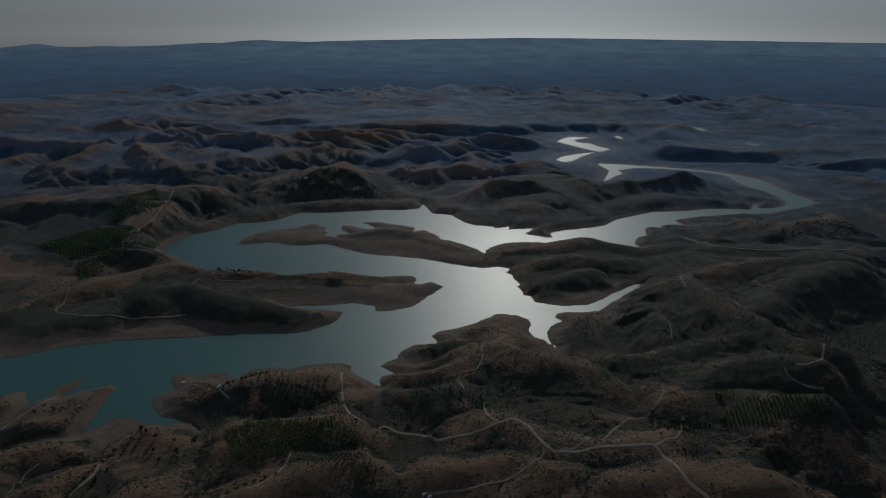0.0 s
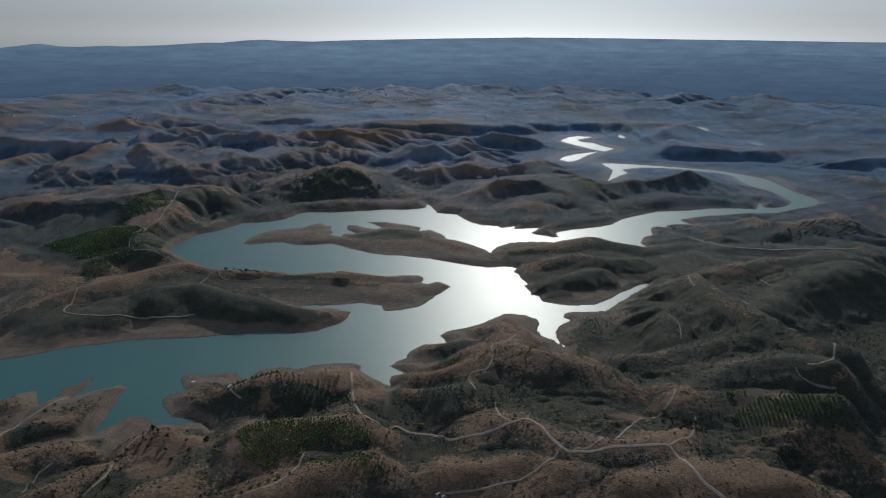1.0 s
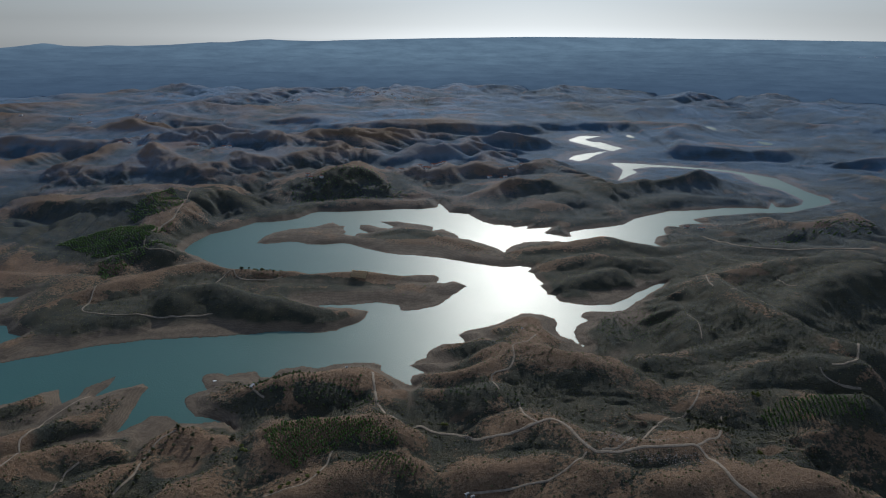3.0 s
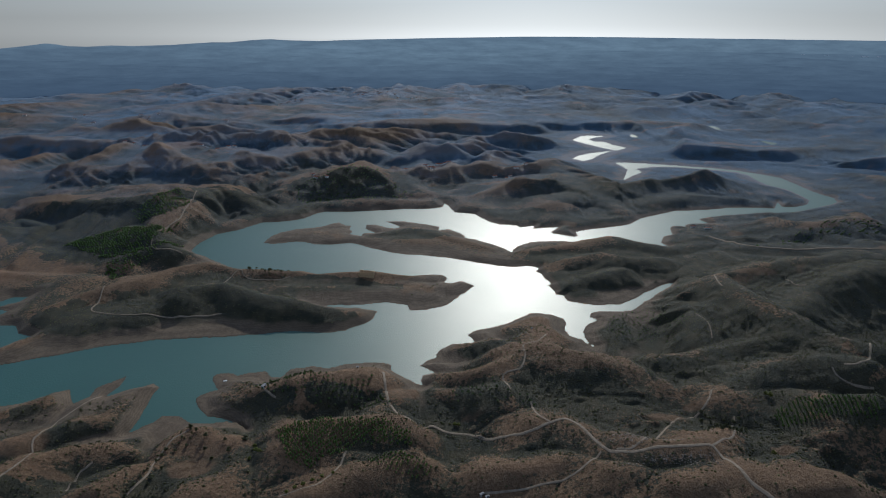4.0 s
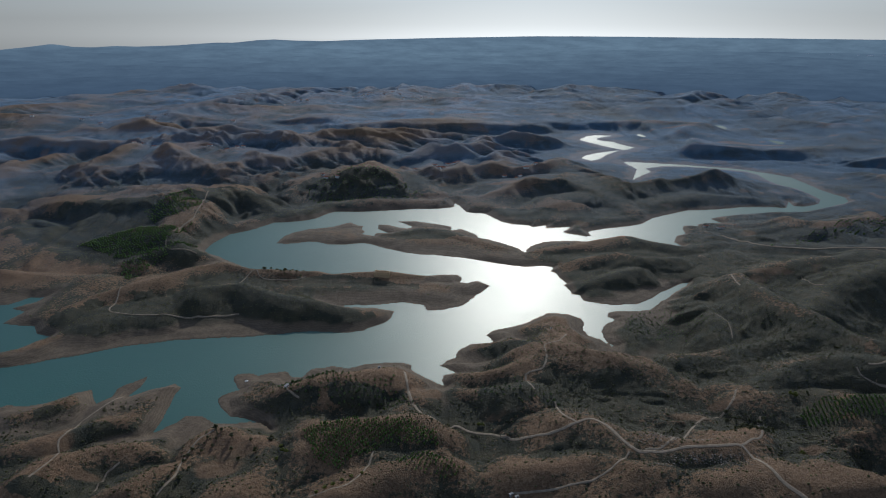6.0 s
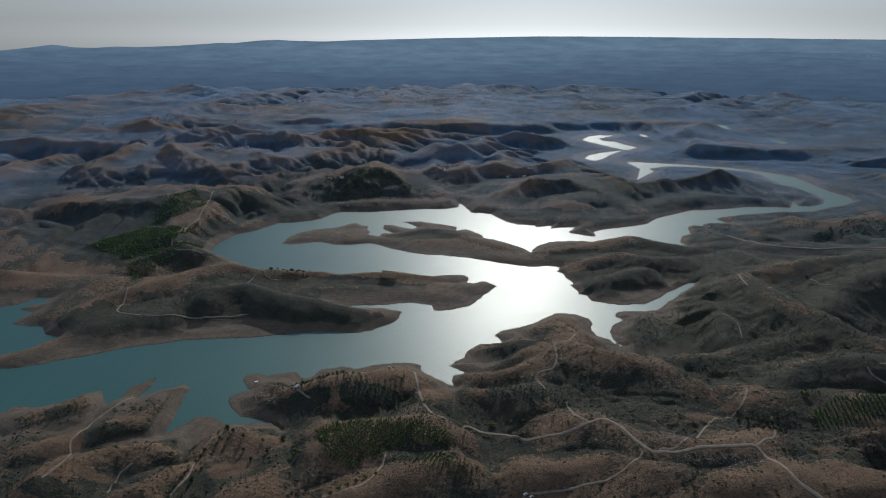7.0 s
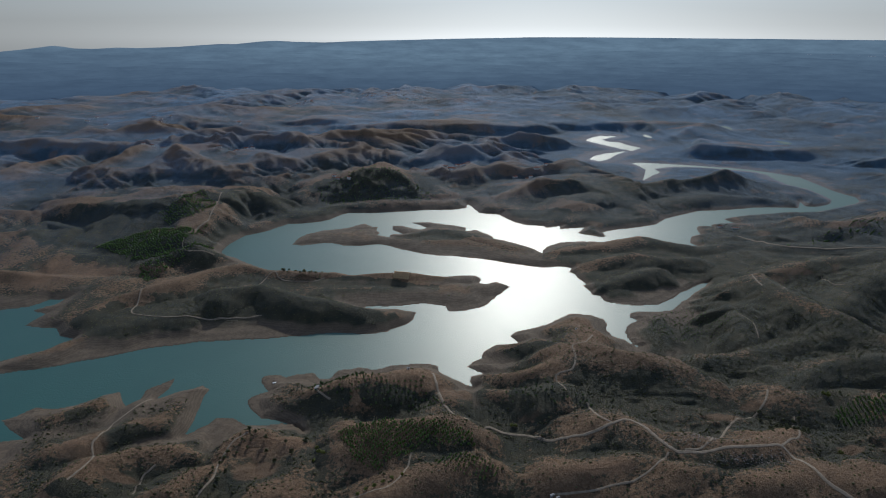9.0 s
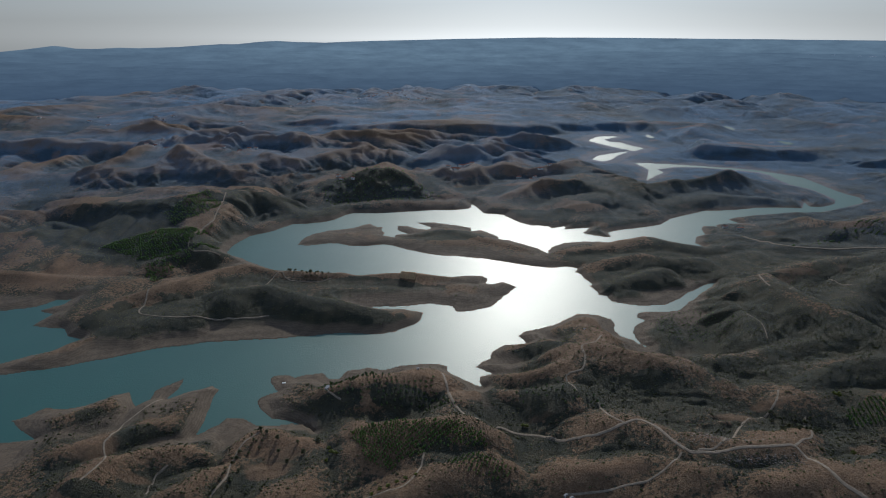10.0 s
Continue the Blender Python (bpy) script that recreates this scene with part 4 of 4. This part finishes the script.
fill("scrub", SHRUBS, scatter(60000, 270, 640, 1.0, (0.3, 1.5), 21), SCRUB, "dark low scrub and small bushes over dry ground", "scrub")
thicket_rng = random.Random(27)
bushes = []
for bx, by, bw, bd in EAST_THICKETS + WEST_THICKETS:
    for _ in range(int(bw * bd * 0.12)):
        ba, br = thicket_rng.uniform(0, 6.283), math.sqrt(thicket_rng.random())
        bushes.append((bx + bw * br * math.cos(ba), by + bd * br * math.sin(ba), thicket_rng.uniform(0.4, 1.1)))
bushes = [q for q, qz in zip(bushes, heights([q[:2] for q in bushes])) if qz > 8]
fill("slope_scrub", SHRUBS, bushes, SCRUB, "dense dark scrub on the hillsides by the lake", "scrub")
fill("far_scrub", SHRUBS, scatter(24000, 600, 1500, 1.0, (0.5, 1.5), 22), SCRUB, "dark scrub and bushes on far hills", "scrub")


# ---- single trees ----
def tree_kind(name, layers, spread, tall, material, label, seed):
    """A tree with a tapered, limbed trunk and a clumped crown, about a metre and a half per unit of size."""
    r = np.random.RandomState(seed)
    thing = new(name)
    tagged(thing, label, "tree", group="trees on the hills")
    bm = bmesh.new()
    bmesh.ops.create_cone(bm, cap_ends=True, segments=7, radius1=0.16, radius2=0.07, depth=tall + 0.6, matrix=pose(0, 0, tall / 2 - 0.3))
    for k in range(4):
        a = 90 * k + r.uniform(-25, 25)
        limb = pose(0, 0, tall * r.uniform(0.5, 0.8), 0, 0, a) @ pose(0, 0, 0, 0, 48, 0) @ pose(0, 0, 0.45)
        bmesh.ops.create_cone(bm, cap_ends=True, segments=5, radius1=0.06, radius2=0.025, depth=0.9, matrix=limb)
    part("trunk", bm, BARK, thing, "brown tapered trunk with short limbs")
    co, tri = clumps(tree_spots(r, layers, spread), r)
    me = bpy.data.meshes.new("crown")
    me.from_pydata(co.tolist(), [], tri.tolist())
    me.materials.append(material)
    crown = new("crown", me)
    crown.parent = thing
    tagged(crown, "uneven crown of leafy clumps")
    return thing


ROUND_LAYERS = [(1.2, 0.9, 5, 0.55), (1.8, 1.0, 7, 0.6), (2.4, 0.7, 5, 0.5), (2.8, 0.3, 2, 0.4)]
PINE_LAYERS = [(1.3, 0.8, 4, 0.5), (2.0, 0.9, 6, 0.55), (2.7, 0.7, 5, 0.5), (3.3, 0.45, 3, 0.42), (3.8, 0.15, 1, 0.32)]
kinds = {
    "pine": [tree_kind("pine_tree", PINE_LAYERS, 1.0, 2.6, PINE, "dark green pine tree on a shaded slope", 31), tree_kind("pine_tree", PINE_LAYERS, 1.2, 2.4, PINE, "dark green pine tree on a shaded slope", 32)],
    "oak": [tree_kind("holm_oak_tree", ROUND_LAYERS, 1.0, 1.6, SCRUB, "round dark holm oak standing on dry ground", 33), tree_kind("holm_oak_tree", ROUND_LAYERS, 1.25, 1.5, SCRUB, "round dark holm oak standing on dry ground", 34)],
    "lime": [tree_kind("bright_tree", ROUND_LAYERS, 1.3, 1.3, LIME, "yellow-green leafy tree beside a track", 35)],
}
used = set()


def plant(kind, x, y, z, size, turn):
    options = kinds[kind]
    first = options[int(abs(x * 7 + y * 3)) % len(options)]
    m = pose(x, y, z - 0.1, 0, 0, turn)
    ob = first if first.name not in used else copy_thing(first, m)
    used.add(first.name)
    ob.matrix_basis = m
    ob.scale = (size, size, size * 0.78)
    return ob


spots = [("pine", *q) for q in rows_in(PINE_SLOPE, 5.4, 6.0, 0.4, rng, 0.85, (0.75, 1.1))]
spots += [("pine", *q) for q in rows_in(PINE_HOLLOW, 7.5, 7.5, 0.4, rng, 0.75, (0.75, 1.1))]
spots += [("oak", *q) for q in rows_in(GULLY_TREES, 6.5, 6.5, 1.5, rng, 0.75, (0.7, 1.4))]
spots += [("oak", *q) for q in rows_in(EAST_GROVE, 5.5, 5.5, 0.2, rng, 0.75, (0.7, 1.4))]
spots += [("oak", *q) for q in rows_in(KNOLL_TREES, 8.0, 8.0, 0.2, rng, 0.7, (0.9, 1.7))]
spots += [("oak", x, y, rng.uniform(1.1, 2.0)) for x, y in ((-222, 418), (-240, 424), (-251, 431), (-214, 405), (-226, 398), (-236, 410), (-205, 420), (-258, 436))]
spots += [("lime", x, y, s) for x, y, s in ((249, 464, 1.9), (246, 466, 1.4), (-30, 455, 1.5), (-27, 454, 1.4), (-190, 400, 1.6), (-186, 396, 1.4), (-193, 392, 1.2), (-194, 409, 1.3),
          (215, 389, 1.4), (-140, 350, 1.3), (-146, 349, 1.2), (-134, 353, 1.2), (-128, 357, 1.2), (-152, 347, 1.1), (-121, 361, 1.0))]
for (tree_name, tx, ty, ts), tz in zip(spots, heights([q[1:3] for q in spots])):
    plant(tree_name, tx, ty, tz, ts, rng.uniform(0, 360))


# ---- buildings ----
def house(name, label, x, y, z, turn, long, deep, tall, roof_material, ridge=0.28, wall_material=None, windows=2):
    """A small house: walls, pitched roof with eaves, door, windows with frames."""
    thing = new(name)
    tagged(thing, label, "house")
    thing.matrix_basis = pose(x, y, z - 0.3, 0, 0, turn)
    wall_material = wall_material or WHITEWASH
    bm = bmesh.new()
    box(bm, -long / 2, long / 2, -deep / 2, deep / 2, -0.8, tall)
    part("wall", bm, wall_material, thing)
    bm = bmesh.new()
    a, b, up = long / 2 + 0.35, deep / 2 + 0.35, deep * ridge
    corners = [bm.verts.new(p) for p in ((-a, -b, tall), (a, -b, tall), (a, b, tall), (-a, b, tall), (-a, 0, tall + up), (a, 0, tall + up))]
    for f in ((0, 1, 5, 4), (2, 3, 4, 5), (1, 2, 5), (3, 0, 4), (3, 2, 1, 0)):
        bm.faces.new([corners[i] for i in f])
    part("roof", bm, roof_material, thing)
    bm = bmesh.new()
    box(bm, -0.45, 0.45, -deep / 2 - 0.05, -deep / 2 + 0.1, 0.25, 2.3)
    part("door", bm, DOORWOOD, thing)
    for k in range(windows):
        wx = (-1) ** k * long * (0.26 + 0.1 * (k // 2))
        bm = bmesh.new()
        box(bm, wx - 0.55, wx + 0.55, -deep / 2 - 0.06, -deep / 2 + 0.1, 1.1, 2.2)
        frame_part = part("window", bm, STEEL, thing)
        bm = bmesh.new()
        box(bm, wx - 0.45, wx + 0.45, -deep / 2 - 0.08, -deep / 2 - 0.062, 1.2, 2.1)
        part("pane", bm, GLASS, frame_part)
    return thing


HOMES = [
    ("farm_shed", "small grey shed with a metal roof beside a track", -12, 354, 35, 2.6, 1.6, 1.8, STEEL, 0.15, STEEL, 1),
    ("farm_shed", "small grey shed with a metal roof beside a track", -8, 352, 30, 2.4, 1.5, 1.8, STEEL, 0.15, STEEL, 1),
    ("white_hut", "small white hut on a wooded hillside", -212, 496, 75, 5.0, 2.4, 2.4, STEEL, 0.12, WHITEWASH, 2),
    ("white_hut", "small white hut on a hilltop over the water", 59, 619, 10, 1.8, 1.5, 1.9, STEEL, 0.12, WHITEWASH, 0),
    ("white_hut", "small white hut on a bare brow", -127, 527, 15, 2.2, 1.6, 2.0, STEEL, 0.12, WHITEWASH, 0),
    ("farmhouse", "white farmhouse with a tiled roof near the river", 415, 1064, 12, 8, 5, 3.0, TILES, 0.28, WHITEWASH, 2),
    ("farmhouse", "low white farm building with a tiled roof", 440, 1058, 8, 13, 4, 2.6, TILES, 0.2, WHITEWASH, 4),
]
village = random.Random(9)
for vx, vy, number, spread in ((-60, 1488, 14, 60), (-650, 1580, 5, 60), (120, 1420, 5, 50), (-1250, 2250, 16, 260), (-420, 3150, 22, 240), (-760, 2850, 8, 70), (-330, 1330, 3, 40), (-880, 1600, 4, 40)):
    for k in range(number):
        hx, hy = vx + village.gauss(0, 1) * spread * 0.6, vy + village.gauss(0, 1) * spread * 0.4
        HOMES.append(("village_house", "white village house with a clay tile roof", hx, hy, village.uniform(-40, 40), village.uniform(7, 13), village.uniform(5, 8), village.uniform(2.8, 5), TILES, 0.28, WHITEWASH, 2))
for home, home_z in zip(HOMES, heights([q[2:4] for q in HOMES])):
    house(*home[:4], home_z, *home[4:])


def ruin(x, y, turn):
    """Roofless stone building, two rows of openings, broken top."""
    thing = new("ruined_building")
    tagged(thing, "roofless ochre stone ruin with empty window openings", "ruin")
    thing.matrix_basis = pose(x, y, heights([(x, y)])[0] - 1.0, 0, 0, turn)
    r = random.Random(4)
    for wall_y, bays in ((-4.0, 6), (4.0, 6)):
        bm = bmesh.new()
        for k in range(bays + 1):
            px = -10 + 20 * k / bays
            box(bm, px - 1.1, px + 1.1, wall_y - 0.45, wall_y + 0.45, -1.5, 7.0 + r.uniform(-0.8, 0.6))
        for k in range(bays):
            px = -10 + 20 * (k + 0.5) / bays
            box(bm, px - 0.57, px + 0.57, wall_y - 0.4, wall_y + 0.4, -1.5, 1.0)
            box(bm, px - 0.57, px + 0.57, wall_y - 0.4, wall_y + 0.4, 2.6, 4.4)
            box(bm, px - 0.57, px + 0.57, wall_y - 0.4, wall_y + 0.4, 5.6, 6.4)
        part("wall", bm, STONE, thing)
    for end in (-10, 10):
        bm = bmesh.new()
        box(bm, end - 0.4, end + 0.4, -3.54, 3.54, -1.5, 6.2)
        part("wall", bm, STONE, thing)
    return thing


ruin(-154, 806, -6)


def raft(x, y, turn):
    thing = new("moored_raft")
    tagged(thing, "small white raft moored at the bare shore", "raft")
    thing.matrix_basis = pose(x, y, max(0.1, heights([(x, y)])[0]) + 0.1, 0, 0, turn)
    bm = bmesh.new()
    box(bm, -1.8, 1.8, -1.0, 1.0, 0.0, 0.35)
    part("deck", bm, WHITEWASH, thing)
    for side in (-0.75, 0.75):
        bm = bmesh.new()
        bmesh.ops.create_cone(bm, cap_ends=True, segments=10, radius1=0.28, radius2=0.28, depth=3.8, matrix=pose(0, side, -0.05, 0, 90, 0))
        part("float", bm, STEEL, thing)
    return thing


raft(-265, 536, 20)


def pond(x, y, rx, ry, z):
    """A small reservoir on a dug shelf."""
    bm = bmesh.new()
    ring = []
    for k in range(32):
        a = 2 * math.pi * k / 32
        w = 1.12 + 0.15 * math.sin(3 * a + x)
        ring.append(bm.verts.new((x + rx * w * math.cos(a), y + ry * w * math.sin(a), z)))
    bm.faces.new(ring)
    me = bpy.data.meshes.new("pond")
    bm.to_mesh(me)
    bm.free()
    me.materials.append(WATER)
    return tagged(new("pond", me), "small bright farm reservoir among far hills", "pond", kind="structure")


for one_pond in PONDS:
    pond(*one_pond)


def greenhouse(bearing, radius, z, long):
    """A long plastic tunnel, set into a backdrop range to fit the camera's view."""
    a = radians(bearing)
    thing = new("greenhouse")
    tagged(thing, "long white plastic greenhouse against the far ranges", "greenhouse", group="far greenhouses")
    thing.matrix_basis = pose(-50 + radius * math.sin(a), radius * math.cos(a), z, 0, 0, -bearing)
    bm = bmesh.new()
    outline = [(6 * math.cos(math.pi * k / 8), 5.5 * math.sin(math.pi * k / 8)) for k in range(9)]
    ends = [[bm.verts.new((side * long / 2, py, pz)) for py, pz in outline] for side in (-1, 1)]
    for k in range(8):
        bm.faces.new((ends[0][k], ends[0][k + 1], ends[1][k + 1], ends[1][k]))
    bm.faces.new(ends[0][::-1])
    bm.faces.new(ends[1])
    part("cover", bm, PLASTIC, thing)
    return thing


for bearing, z, long in ((29.3, 243, 22), (30.2, 240, 40), (30.9, 242, 26), (32.6, 238, 18), (33.4, 238, 40), (34.3, 240, 24)):
    greenhouse(bearing, 4742, z, long)

# pale stones beside the road
stones = random.Random(12)
STONES = [clumps([(0, 0, 0.2, 0.5, 0.6)], shape_rng) for _ in range(4)]
pale = [(110 + stones.gauss(0, 16), 390 + stones.gauss(0, 6), stones.uniform(0.5, 1.5)) for _ in range(260)]
pale += [(130 + stones.gauss(0, 20), 362 + stones.gauss(0, 3), stones.uniform(0.4, 1.3)) for _ in range(220)]
fill("stones", STONES, pale, ROCK, "pale loose stones beside the dirt road", "stones")
